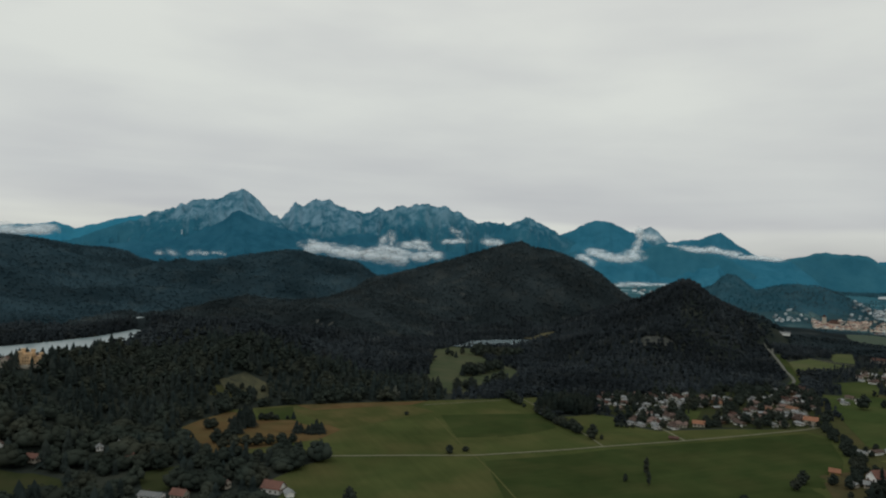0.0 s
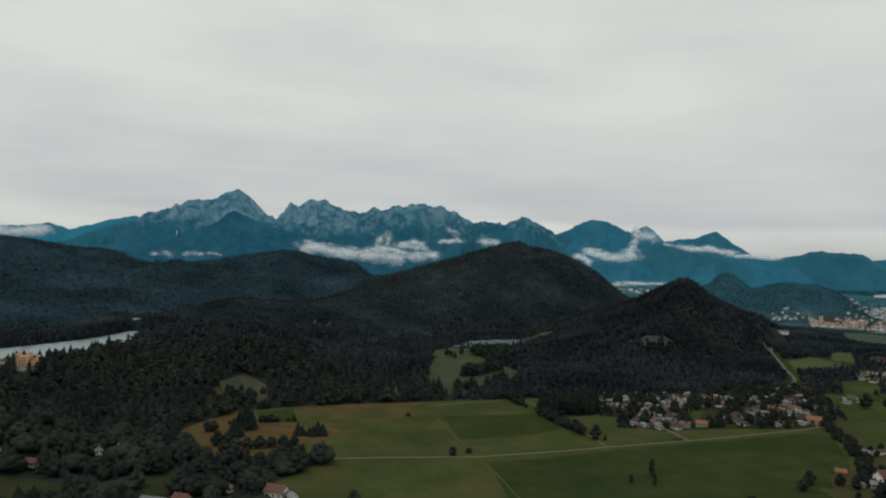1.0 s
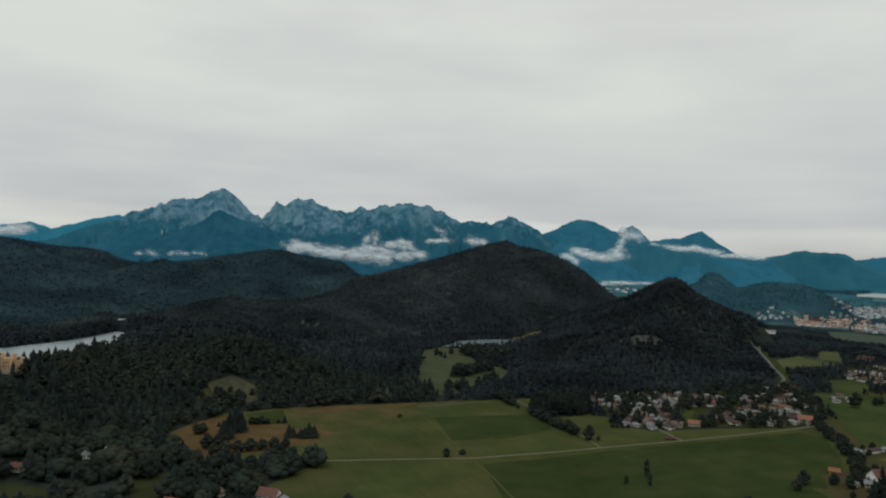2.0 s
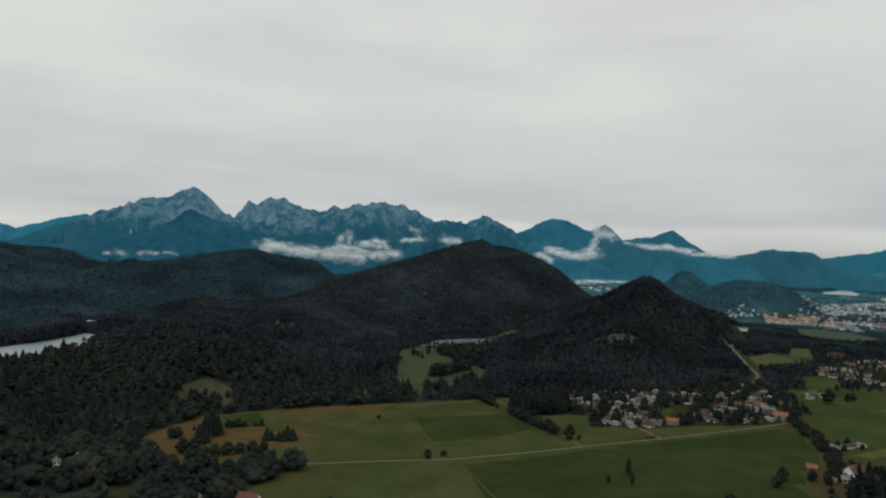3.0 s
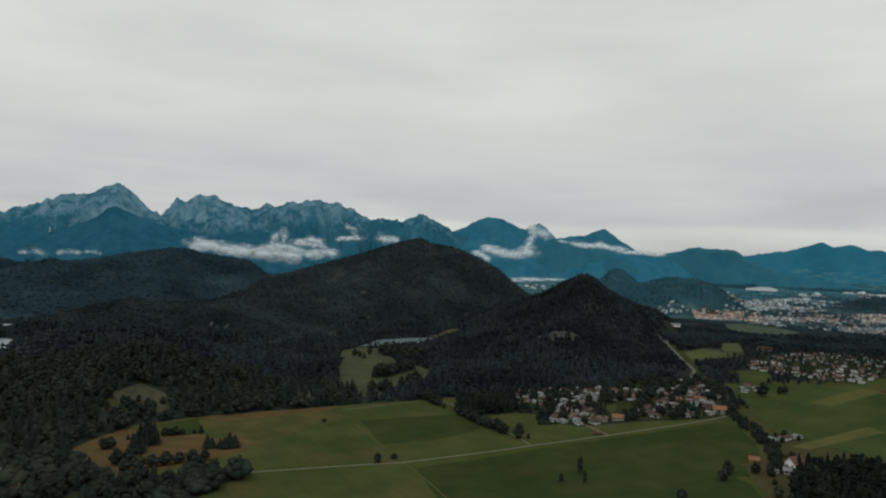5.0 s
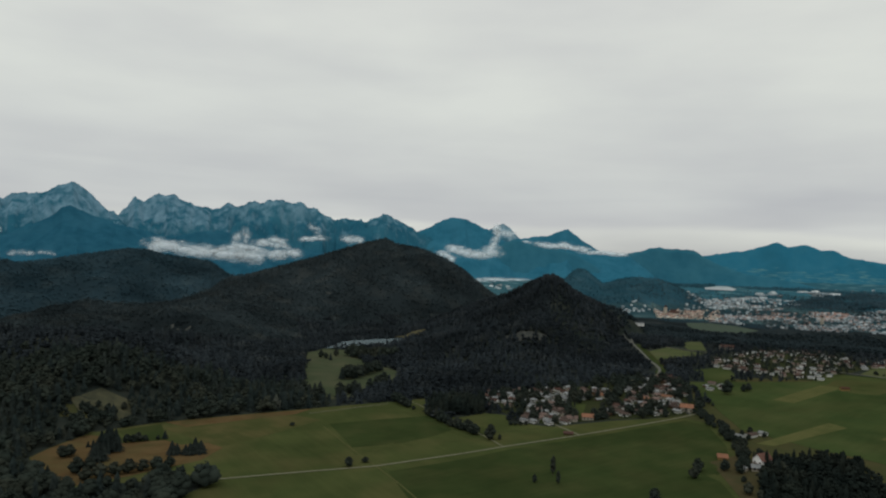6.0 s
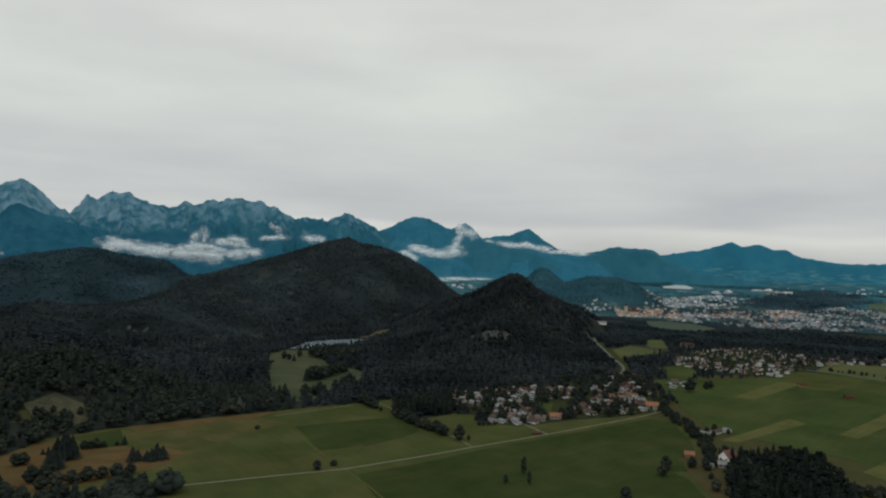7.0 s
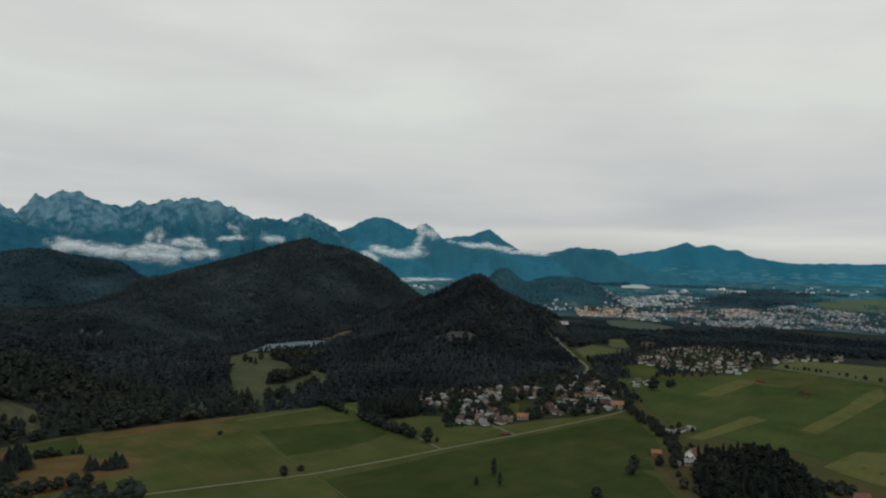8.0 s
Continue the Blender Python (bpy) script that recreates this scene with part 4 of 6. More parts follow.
def build_forests():
    rng = np.random.default_rng(5)
    front = [conifer_shape(rng, 7, 6) for _ in range(6)], [crown_shape(rng, 9, 52, rng.uniform(0.36, 0.48), 0.1, (0.025, 0.07)) for _ in range(10)]
    near = [conifer_shape(rng, 6, 5) for _ in range(8)], [crown_shape(rng, 4, 17, rng.uniform(0.27, 0.36)) for _ in range(9)]
    mid = [conifer_shape(rng, 3, 4) for _ in range(5)], [crown_shape(rng, 2, 5, rng.uniform(0.28, 0.38), 0.15, (0.1, 0.17)) for _ in range(6)]
    far = [conifer_shape(rng, 2, 3) for _ in range(4)], [leafy_shape(rng, 4, (0.14, 0.26)) for _ in range(4)] + [leafy_shape(rng, 2, (0.18, 0.3)) for _ in range(3)]

    def zone(name, label, box, gap, r0, r1, t0, t1, shapes, mats, leafy, tall, extra=None, wide=1.0):
        def where(x, y):
            r, th = polar(x, y)
            stray = fractal(x, y, 90, 3, 57) - 0.45
            r, th = r * (1 + 0.12 * stray), th + 3 * stray
            ok = (r > r0) & (r <= r1) & (th > t0) & (th <= t1)
            ok[ok] = wooded(x[ok], y[ok])
            if extra:
                ok[ok] = extra(x[ok], y[ok])
            return ok
        x, y = scatter(*box, gap, rng, where)
        plant(name, label, x, y, rng, leafy, shapes, mats, tall, wide=wide, soft=True)

    patchy = lambda x, y: np.clip((fractal(x, y, 120, 3, 41) - 0.36) * 4, 0.05, 0.95)
    in_block = lambda x, y: inside(x, y, SPRUCE_BLOCK)
    green, middle = [M_CONIFER, M_LEAF], [M_MIDTREE, M_MIDTREE]
    zone("mixed_forest", "large round broadleaf trees with some spruces round the houses", (-600, 60, 330, 800), 13.5, 430, 720, -46, 2.5, front, green, lambda x, y: 0.72 + 0.25 * patchy(x, y), (12, 24), lambda x, y: fractal(x, y, 45, 3, 71) > 0.2, 1.3)
    zone("mixed_forest", "dense dark mixed forest of spruce and broadleaf trees", (-760, 160, 430, 1060), 9.5, 720, 1000, -46, 2.5, near, green, lambda x, y: 0.3 + 0.6 * patchy(x, y), (12, 21), wide=1.25)
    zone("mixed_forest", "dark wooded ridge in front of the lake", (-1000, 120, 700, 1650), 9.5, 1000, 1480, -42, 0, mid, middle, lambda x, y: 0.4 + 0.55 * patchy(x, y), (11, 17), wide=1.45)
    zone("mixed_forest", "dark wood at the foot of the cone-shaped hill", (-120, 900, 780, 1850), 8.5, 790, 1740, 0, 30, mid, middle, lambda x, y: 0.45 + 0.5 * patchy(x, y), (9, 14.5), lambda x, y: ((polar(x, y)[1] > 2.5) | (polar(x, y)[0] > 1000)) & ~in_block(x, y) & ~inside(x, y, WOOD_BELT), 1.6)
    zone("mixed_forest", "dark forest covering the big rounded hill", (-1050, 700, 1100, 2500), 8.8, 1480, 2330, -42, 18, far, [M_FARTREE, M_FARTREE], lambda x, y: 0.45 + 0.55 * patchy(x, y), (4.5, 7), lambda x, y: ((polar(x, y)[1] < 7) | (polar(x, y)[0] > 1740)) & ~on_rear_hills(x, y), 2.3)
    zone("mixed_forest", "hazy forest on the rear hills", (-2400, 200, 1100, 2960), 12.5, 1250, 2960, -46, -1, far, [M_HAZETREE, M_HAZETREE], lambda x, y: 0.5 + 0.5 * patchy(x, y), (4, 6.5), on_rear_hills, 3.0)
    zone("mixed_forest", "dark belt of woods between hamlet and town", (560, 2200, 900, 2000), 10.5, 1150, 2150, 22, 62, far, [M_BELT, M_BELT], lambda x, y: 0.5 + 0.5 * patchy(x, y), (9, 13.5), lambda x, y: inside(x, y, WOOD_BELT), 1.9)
    zone("mixed_forest", "rough dark copses beside the main road", (380, 1150, 780, 1700), 9.5, 880, 1650, 24, 46, mid, middle, lambda x, y: 0.6 + 0 * x, (8, 14), lambda x, y: ~inside(x, y, WOOD_BELT) & (polar(x, y)[1] > 30))
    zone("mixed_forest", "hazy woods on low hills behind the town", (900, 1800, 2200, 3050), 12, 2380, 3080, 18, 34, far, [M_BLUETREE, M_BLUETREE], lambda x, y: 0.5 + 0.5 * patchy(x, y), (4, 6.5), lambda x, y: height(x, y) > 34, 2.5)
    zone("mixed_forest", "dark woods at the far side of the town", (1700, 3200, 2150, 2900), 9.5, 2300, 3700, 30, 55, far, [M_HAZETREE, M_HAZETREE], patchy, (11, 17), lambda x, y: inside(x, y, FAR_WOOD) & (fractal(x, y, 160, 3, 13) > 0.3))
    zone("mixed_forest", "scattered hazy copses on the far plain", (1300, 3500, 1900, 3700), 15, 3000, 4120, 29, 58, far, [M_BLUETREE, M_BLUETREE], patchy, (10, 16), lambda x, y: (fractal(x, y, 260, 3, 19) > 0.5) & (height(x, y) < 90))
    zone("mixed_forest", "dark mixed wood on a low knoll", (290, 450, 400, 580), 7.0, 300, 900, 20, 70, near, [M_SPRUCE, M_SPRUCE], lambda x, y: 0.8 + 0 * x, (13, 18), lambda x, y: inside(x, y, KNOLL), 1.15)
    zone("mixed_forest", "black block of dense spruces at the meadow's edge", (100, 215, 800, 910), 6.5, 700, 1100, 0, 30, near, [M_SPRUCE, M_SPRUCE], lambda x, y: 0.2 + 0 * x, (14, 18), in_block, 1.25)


FAR_WOOD = [(1760, 2330), (1900, 2450), (2210, 2640), (2640, 2790), (3050, 2620), (3150, 2350), (2900, 2380), (2680, 2440), (2460, 2300), (2000, 2210)]
SPRUCE_BLOCK = [(114, 815), (146, 818), (178, 820), (192, 852), (199, 880), (165, 892), (130, 884), (116, 840)]
KNOLL = [(372, 560), (404, 554), (428, 532), (424, 504), (409, 480), (398, 452), (372, 420), (320, 430), (304, 470), (336, 518)]
build_forests()


# ---- pale rock faces and scree in the woods ----
M_SCAR = material("weathered_rock", (0.056, 0.06, 0.056), (0.08, 0.083, 0.075), 4, (0.034, 0.04, 0.038), 7, bump=1.0)


def rock_face(x, y, size):
    """A ragged outcrop that follows the slope."""
    rng = np.random.default_rng(int(abs(x) * 7 + y))
    n = 15
    u, v = np.meshgrid(np.linspace(-1, 1, n), np.linspace(-1, 1, n), indexing="ij")
    k = np.maximum(np.abs(u), np.abs(v)) / np.maximum(np.hypot(u, v), 1e-6)
    edge = 1 + 0.35 * (fractal(np.arctan2(v, u) * 20, u * 0, 12, 3, int(size)) - 0.45)
    px, py = x + u * k * size * edge * 0.9, y + v * k * size * edge * 1.1
    pz = height(px, py) + 0.4 + (fractal(px, py, size * 0.5, 4, 77, True) - 0.35) * size * 0.42 * (1 - np.hypot(u * k, v * k) ** 2)
    idx = np.arange(n * n).reshape(n, n)
    q = np.stack([idx[:-1, :-1], idx[1:, :-1], idx[1:, 1:], idx[:-1, 1:]], -1).reshape(-1, 4)
    ob = new("rock_face", mesh_np("rock_face", np.stack([px, py, pz], -1).reshape(-1, 3), q, [M_SCAR]))
    tagged(ob, "pale weathered rock outcrop on the wooded slope", "rock", "rock outcrops in the woods")


for sx, sy, size in SCARS:
    rock_face(sx, sy, size)


# ---- single trees ----
def part(name, bm, mat, parent, label=""):
    return link(name, bm, mat, parent, label)


def crown_mesh(name, rng, kind, mat, leaves=84):
    """Many small leaf clumps set on uneven boughs; one unit high with its foot at zero."""
    if kind == "spruce":
        V, F = [], []
        for k in range(11):
            n, low = len(V), 0.86 - 0.079 * k
            wide = (0.055 + 0.025 * k) * rng.uniform(0.85, 1.15)
            V.append((rng.normal(0, 0.006), rng.normal(0, 0.006), min(low + 0.2, 1.0)))
            for j in range(16):
                a = 2 * math.pi * (j + rng.uniform(-0.25, 0.25)) / 16
                w = wide * (rng.uniform(0.9, 1.2) if j % 2 else rng.uniform(0.45, 0.7))
                V.append((w * math.cos(a), w * math.sin(a), low + (-0.012 if j % 2 else 0.03) + rng.uniform(-0.015, 0.015)))
            F += [(n, n + 1 + j, n + 1 + (j + 1) % 16) for j in range(16)]
        me = mesh_np(name, V, F, [mat])
    else:
        me = mesh_np(name, *crown_shape(rng, 6 if kind == "round" else 7, leaves, 0.33 if kind == "round" else 0.17, 0.12, (0.03, 0.065)), [mat], flat=False)
    me.attributes.new("tree_tint", "FLOAT", "POINT").data.foreach_set("value", np.full(len(me.vertices), rng.uniform(0.2, 0.7), np.float32))
    return me


def trunk_mesh(name, rng, top, girth):
    bm = bmesh.new()
    rings = []
    for k in range(5):
        h = top * k / 4
        rad = girth * (1 - 0.7 * k / 4) * (1.35 if k == 0 else 1)
        rings.append([bm.verts.new((rad * math.cos(a) + 0.006 * k * math.sin(k), rad * math.sin(a), h)) for a in np.linspace(0, 6.283, 7)[:-1]])
    for r0, r1 in zip(rings, rings[1:]):
        for i in range(6):
            bm.faces.new((r0[i], r0[(i + 1) % 6], r1[(i + 1) % 6], r1[i]))
    for k in range(5):
        a, h = k * 1.9, top * (0.5 + 0.1 * k)
        p, q = Vector((0, 0, h)), Vector((0.16 * math.cos(a), 0.16 * math.sin(a), h + 0.14))
        s = girth * 0.35
        v = [bm.verts.new(p + Vector((s, 0, 0))), bm.verts.new(p + Vector((-s, s, 0))), bm.verts.new(p + Vector((0, -s, 0))), bm.verts.new(q)]
        for f in ((0, 1, 3), (1, 2, 3), (2, 0, 3)):
            bm.faces.new([v[i] for i in f])
    me = bpy.data.meshes.new(name)
    bm.to_mesh(me)
    bm.free()
    me.materials.append(M_BARK)
    return me


TREE_RNG = np.random.default_rng(12)
TREE_KINDS = {k: ([crown_mesh("crown", TREE_RNG, k, m) for _ in range(5)], trunk_mesh("trunk", TREE_RNG, 0.5 if k != "spruce" else 0.8, 0.022))
              for k, m in (("round", M_LEAF), ("tall", M_LEAF), ("spruce", M_CONIFER))}
TREE_WORDS = {"round": "full dark green broadleaf tree", "tall": "tall slender broadleaf tree", "spruce": "dark pointed spruce"}


def tree(kind, x, y, tall, where, group="", wide=1.0):
    crowns, trunk = TREE_KINDS[kind]
    root = new("tree" if kind != "spruce" else "spruce_tree")
    root.location = (x, y, float(height(x, y)) - 0.1)
    root.rotation_euler[2] = TREE_RNG.uniform(0, 6.28)
    root.scale = (tall * wide, tall * wide, tall)
    for nm, me in (("trunk", trunk), ("crown", crowns[int(TREE_RNG.integers(len(crowns)))])):
        o = new(nm, me)
        o.parent = root
    return tagged(root, TREE_WORDS[kind] + " " + where, "tree", group)


tree("round", -68, 489, 17, "standing alone in the meadow", wide=0.95)
tree("round", 7, 639, 9.5, "beside the gravel farm road", wide=1.25)
tree("round", 23, 650, 5.5, "low beside the gravel farm road", wide=1.9)
tree("round", -43, 790, 4.5, "low and alone in the meadow", wide=2.0)
tree("round", 103, 860, 6, "at the end of the hedge", wide=1.2)
tree("round", 230, 500, 15, "dark at the meadow's edge", wide=1.0)
tree("round", 159, 573, 8, "thin, in the open meadow", wide=0.8)
tree("tall", 181, 588, 19, "in the open meadow", wide=0.75)
tree("tall", 176, 563, 13, "in the open meadow", wide=0.8)
tree("round", 159, 710, 17, "near the bend of the lane", wide=1.1)
tree("round", 168, 707, 6.5, "small, near the bend of the lane", wide=0.9)
for x, y, h, w in ((-151, 688, 14, 1.5), (-147, 690, 11, 1.6), (-139, 688, 10, 1.8), (-135, 687, 12, 1.7), (-131, 690, 16, 1.5), (-126, 691, 13, 1.7)):
    tree("spruce", x, y, h, "in a small group on the field edge", "spruces on the field edge", w)
for x, y, h in ((-209, 701, 26), (-215, 703, 21), (-203, 704, 22), (-208, 710, 22), (-211, 671, 20), (-215, 676, 16), (-207, 675, 17), (-231, 721, 6), (-226, 719, 8), (-167, 746, 9), (-236, 627, 12)):
    tree("spruce", x, y, h, "on the brown field", "spruces on the brown field", 1.3)
for x, y, h, w in ((-243, 688, 12, 1.3), (-238, 690, 12, 1.3), (-200, 734, 9, 1.3), (-195, 736, 8, 1.5), (-190, 737, 10, 1.3), (-184, 738, 7, 1.4), (-173, 743, 5, 1.2), (-218, 640, 15, 1.2), (-210, 645, 13, 1.3), (-206, 622, 12, 1.4), (-197, 628, 13, 1.4), (-187, 633, 12, 1.5), (-177, 638, 13, 1.4), (-167, 643, 11, 1.5), (-157, 647, 12, 1.4), (-147, 651, 10, 1.4)):
    tree("round", x, y, h, "on the edge of the brown field", "trees on the brown field", w)
for i in range(17):
    u = i / 16
    x = float(np.interp(u, [0, 0.28, 0.54, 0.78, 1], [119, 124, 132, 141, 150])) + TREE_RNG.uniform(-2.5, 2.5)
    y = float(np.interp(u, [0, 0.28, 0.54, 0.78, 1], [824, 801, 775, 752, 733])) + TREE_RNG.uniform(-3, 3)
    tree("round", x, y, TREE_RNG.uniform(8.5, 13.5), "in a dense hedge row", "hedge along the lane", 1.45)
for x, y, h in ((88, 906, 14), (91, 894, 15), (94, 882, 14), (98, 873, 11), (86, 914, 12)):
    tree("round", x, y, h, "at the end of the forest lane", "trees at the end of the lane", 1.25)
for x, y, h in ((197, 762, 5), (202, 760, 4.5), (208, 759, 5), (214, 758, 4.5), (298, 757, 8), (305, 759, 9), (311, 760, 7)):
    tree("round", x, y, h, "low at the edge of the village", "bushes at the village edge", 1.7)
for i in range(56):
    u = i / 55
    x = float(np.interp(u, [0, 0.2, 0.34, 0.48, 0.62, 0.76, 0.88, 1], [424, 413, 407, 398, 388, 376, 360, 344])) + TREE_RNG.uniform(-6, 6)
    y = float(np.interp(u, [0, 0.2, 0.34, 0.48, 0.62, 0.76, 0.88, 1], [748, 705, 680, 655, 627, 600, 575, 550])) + TREE_RNG.uniform(-4, 4)
    tree("round", x, y, TREE_RNG.uniform(6.5, 10.5), "in a dark row along the stream", "trees along the stream", 1.15)
for x, y, h in ((518, 833, 21), (549, 842, 11), (557, 844, 12)):
    tree("round", x, y, h, "beside the village edge", "trees at the village edge", 1.1)
for i in range(16):
    u = i / 15
    x, y = float(np.interp(u, [0, 0.5, 1], [811, 839, 863])), float(np.interp(u, [0, 0.5, 1], [903, 854, 746]))
    tree("round", x + TREE_RNG.uniform(-3, 3), y + TREE_RNG.uniform(-4, 4), TREE_RNG.uniform(3.5, 8), "along the straight lane", "trees along the straight lane", 1.25)
for x, y, h in ((308, 566, 12), (305, 561, 9), (336, 546, 10), (313, 503, 11), (413, 653, 7), (426, 658, 8), (431, 642, 6), (410, 638, 7), (329, 558, 11), (369, 566, 14), (353, 561, 10), (351, 535, 9), (364, 529, 12), (293, 548, 11), (326, 527, 6), (316, 492, 8)):
    tree("round", x, y, h, "near the farm", "trees round the farm", 1.15)

for x, y, h in ((5, 1287, 15), (13, 1273, 12), (20, 1255, 14), (33, 1305, 15), (60, 1296, 20), (69, 1283, 22), (77, 1277, 20), (85, 1273, 22), (98, 1268, 24), (108, 1260, 22), (28, 1068, 20), (35, 1071, 23), (41, 1069, 24), (48, 1078, 22),
                (54, 1084, 22), (60, 1095, 20), (67, 1101, 22), (75, 1114, 20), (83, 1127, 22), (89, 1136, 20), (96, 1146, 20), (39, 970, 18), (18, 949, 20), (-9, 926, 19), (30, 960, 15), (62, 988, 17), (75, 1006, 19), (87, 1027, 20)):
    tree("round" if x % 4 else "spruce", x, y, h, "in the green clearing", "trees in the clearing", 1.05)
for x, y, h in ((58, 1304, 21), (66, 1310, 24), (74, 1302, 22), (84, 1316, 20), (92, 1290, 19), (101, 1280, 21), (110, 1282, 22), (120, 1278, 23), (130, 1290, 20), (140, 1300, 20)):
    tree("round", x, y, h, "between the clearing and the lake", "trees by the small lake", 1.4)
for x, y, h in ((-16, 934, 21), (-9, 931, 24), (17, 936, 20), (38, 958, 17), (44, 951, 18), (-22, 952, 17)):
    tree("spruce", x, y, h, "at the foot of the green clearing", "spruces in the clearing", 1.3)
M_WILLOW = material("silvery_leaves", (0.085, 0.095, 0.08), (0.11, 0.12, 0.10), 4, spread=0.2, spread_of="tree")
TREE_KINDS["willow"] = ([crown_mesh("crown", TREE_RNG, "tall", M_WILLOW) for _ in range(3)], trunk_mesh("trunk", TREE_RNG, 0.5, 0.022))
TREE_WORDS["willow"] = "pale silvery slender willow"
tree("willow", -63, 869, 19, "at the forest edge", wide=0.9)
tree("willow", -58, 872, 12, "at the forest edge", wide=0.8)
for x, y, h in ((-262, 812, 11), (-255, 807, 14), (-248, 807, 12), (-242, 807, 10), (-250, 828, 9), (-238, 821, 13), (-232, 821, 11), (-227, 841, 10)):
    tree("round", x, y, h, "in a pale forest clearing", "trees in the small clearing", 1.0)
for x, y, h in ((-237, 553, 19), (-182, 532, 19), (-153, 540, 20), (-338, 583, 20), (-231, 596, 16), (-144, 606, 18), (-194, 555, 17), (-131, 598, 17), (-256, 575, 19), (-276, 549, 18)):
    tree("round", x, y, h, "tall among the houses", "large trees at the wood's edge", 1.15)


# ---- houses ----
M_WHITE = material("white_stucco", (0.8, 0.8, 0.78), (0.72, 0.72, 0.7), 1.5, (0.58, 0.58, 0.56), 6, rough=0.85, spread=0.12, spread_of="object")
M_CREAM = material("cream_stucco", (0.45, 0.41, 0.34), (0.38, 0.35, 0.295), 1.5, (0.32, 0.295, 0.25), 6, rough=0.85, spread=0.15, spread_of="object")
M_TIMBER = material("weathered_timber", (0.13, 0.085, 0.05), (0.09, 0.06, 0.04), 0.6, bump=0.02, spread=0.2, spread_of="object")
M_PINE = material("ochre_pine_boards", (0.3, 0.205, 0.085), (0.24, 0.16, 0.07), 0.8, bump=0.02)
M_RED = material("red_roof_tiles", (0.088, 0.051, 0.042), (0.068, 0.042, 0.036), 1.2, (0.055, 0.039, 0.034), 5, rough=0.8, bump=0.04, spread=0.3, spread_of="object")
M_ORANGE = material("orange_roof_tiles", (0.2, 0.105, 0.066), (0.172, 0.093, 0.06), 1.2, (0.14, 0.08, 0.055), 5, rough=0.8, bump=0.04, spread=0.15, spread_of="object")
M_BROWN = material("brown_roof_tiles", (0.08, 0.057, 0.049), (0.062, 0.047, 0.042), 1.2, (0.052, 0.042, 0.038), 5, rough=0.8, bump=0.04, spread=0.25, spread_of="object")
M_DUSTY = material("faded_pinkish_tiles", (0.15, 0.105, 0.092), (0.125, 0.09, 0.08), 1.2, (0.1, 0.078, 0.07), 5, rough=0.8, bump=0.04, spread=0.25, spread_of="object")
M_ROSE = material("rose_red_tiles", (0.165, 0.088, 0.072), (0.14, 0.077, 0.064), 1.2, (0.115, 0.07, 0.06), 5, rough=0.8, bump=0.04)
M_BRIGHT = material("bright_orange_tiles", (0.265, 0.13, 0.082), (0.23, 0.114, 0.073), 1.2, (0.19, 0.1, 0.066), 5, rough=0.8, bump=0.04)
M_RUST = material("rusty_sheet_roof", (0.085, 0.045, 0.03), (0.065, 0.037, 0.026), 1.2, (0.05, 0.033, 0.025), 5, rough=0.7, bump=0.03)

M_GREY = material("grey_sheet_roof", (0.22, 0.23, 0.235), (0.18, 0.19, 0.195), 2.0, (0.14, 0.15, 0.155), 7, rough=0.55, spread=0.25, spread_of="object")
M_GLASS = material("dark_window_glass", (0.02, 0.024, 0.028), (0.03, 0.034, 0.038), 0.8, rough=0.15, shine=0.5)
M_STONE = material("ochre_castle_stucco", (0.6, 0.42, 0.25), (0.5, 0.35, 0.21), 3, (0.38, 0.28, 0.18), 6, rough=0.9, spread=0.12, spread_of="object")


def box(bm, x0, x1, y0, y1, z0, z1):
    v = [bm.verts.new(p) for p in ((x0, y0, z0), (x1, y0, z0), (x1, y1, z0), (x0, y1, z0), (x0, y0, z1), (x1, y0, z1), (x1, y1, z1), (x0, y1, z1))]
    for f in ((3, 2, 1, 0), (4, 5, 6, 7), (0, 1, 5, 4), (1, 2, 6, 5), (2, 3, 7, 6), (3, 0, 4, 7)):
        bm.faces.new([v[i] for i in f])


def gable_wall(bm, w, l, e, h):
    """Walls with two gables along y; e eaves, h ridge."""
    a, b = w / 2, l / 2
    lo = [bm.verts.new(p) for p in ((-a, -b, -1), (a, -b, -1), (a, b, -1), (-a, b, -1))]
    hi = [bm.verts.new(p) for p in ((-a, -b, e), (a, -b, e), (a, b, e), (-a, b, e))]
    r0, r1 = bm.verts.new((0, -b, h)), bm.verts.new((0, b, h))
    bm.faces.new((lo[0], lo[1], hi[1], r0, hi[0]))
    bm.faces.new((lo[2], lo[3], hi[3], r1, hi[2]))
    bm.faces.new((lo[1], lo[2], hi[2], hi[1]))
    bm.faces.new((lo[3], lo[0], hi[0], hi[3]))
    bm.faces.new((hi[1], hi[2], r1, r0))
    bm.faces.new((hi[3], hi[0], r0, r1))
    bm.faces.new(lo[::-1])


def gable_roof(bm, w, l, e, h, over=0.9, thick=0.3):
    """Two tiled slabs that meet at the ridge and pass the walls."""
    a, b = w / 2, l / 2 + over
    k = (h - e) / a
    for s in (-1, 1):
        x1, z1 = s * (a + over), e - k * over
        low = [(0, -b, h + 0.05), (x1, -b, z1 + 0.05), (x1, b, z1 + 0.05), (0, b, h + 0.05)]
        v = [bm.verts.new(p) for p in low] + [bm.verts.new((p[0], p[1], p[2] + thick)) for p in low]
        for f in ((0, 1, 2, 3), (7, 6, 5, 4), (0, 4, 5, 1), (1, 5, 6, 2), (2, 6, 7, 3), (3, 7, 4, 0)):
            bm.faces.new([v[i] for i in f])
    bmesh.ops.recalc_face_normals(bm, faces=bm.faces[:])


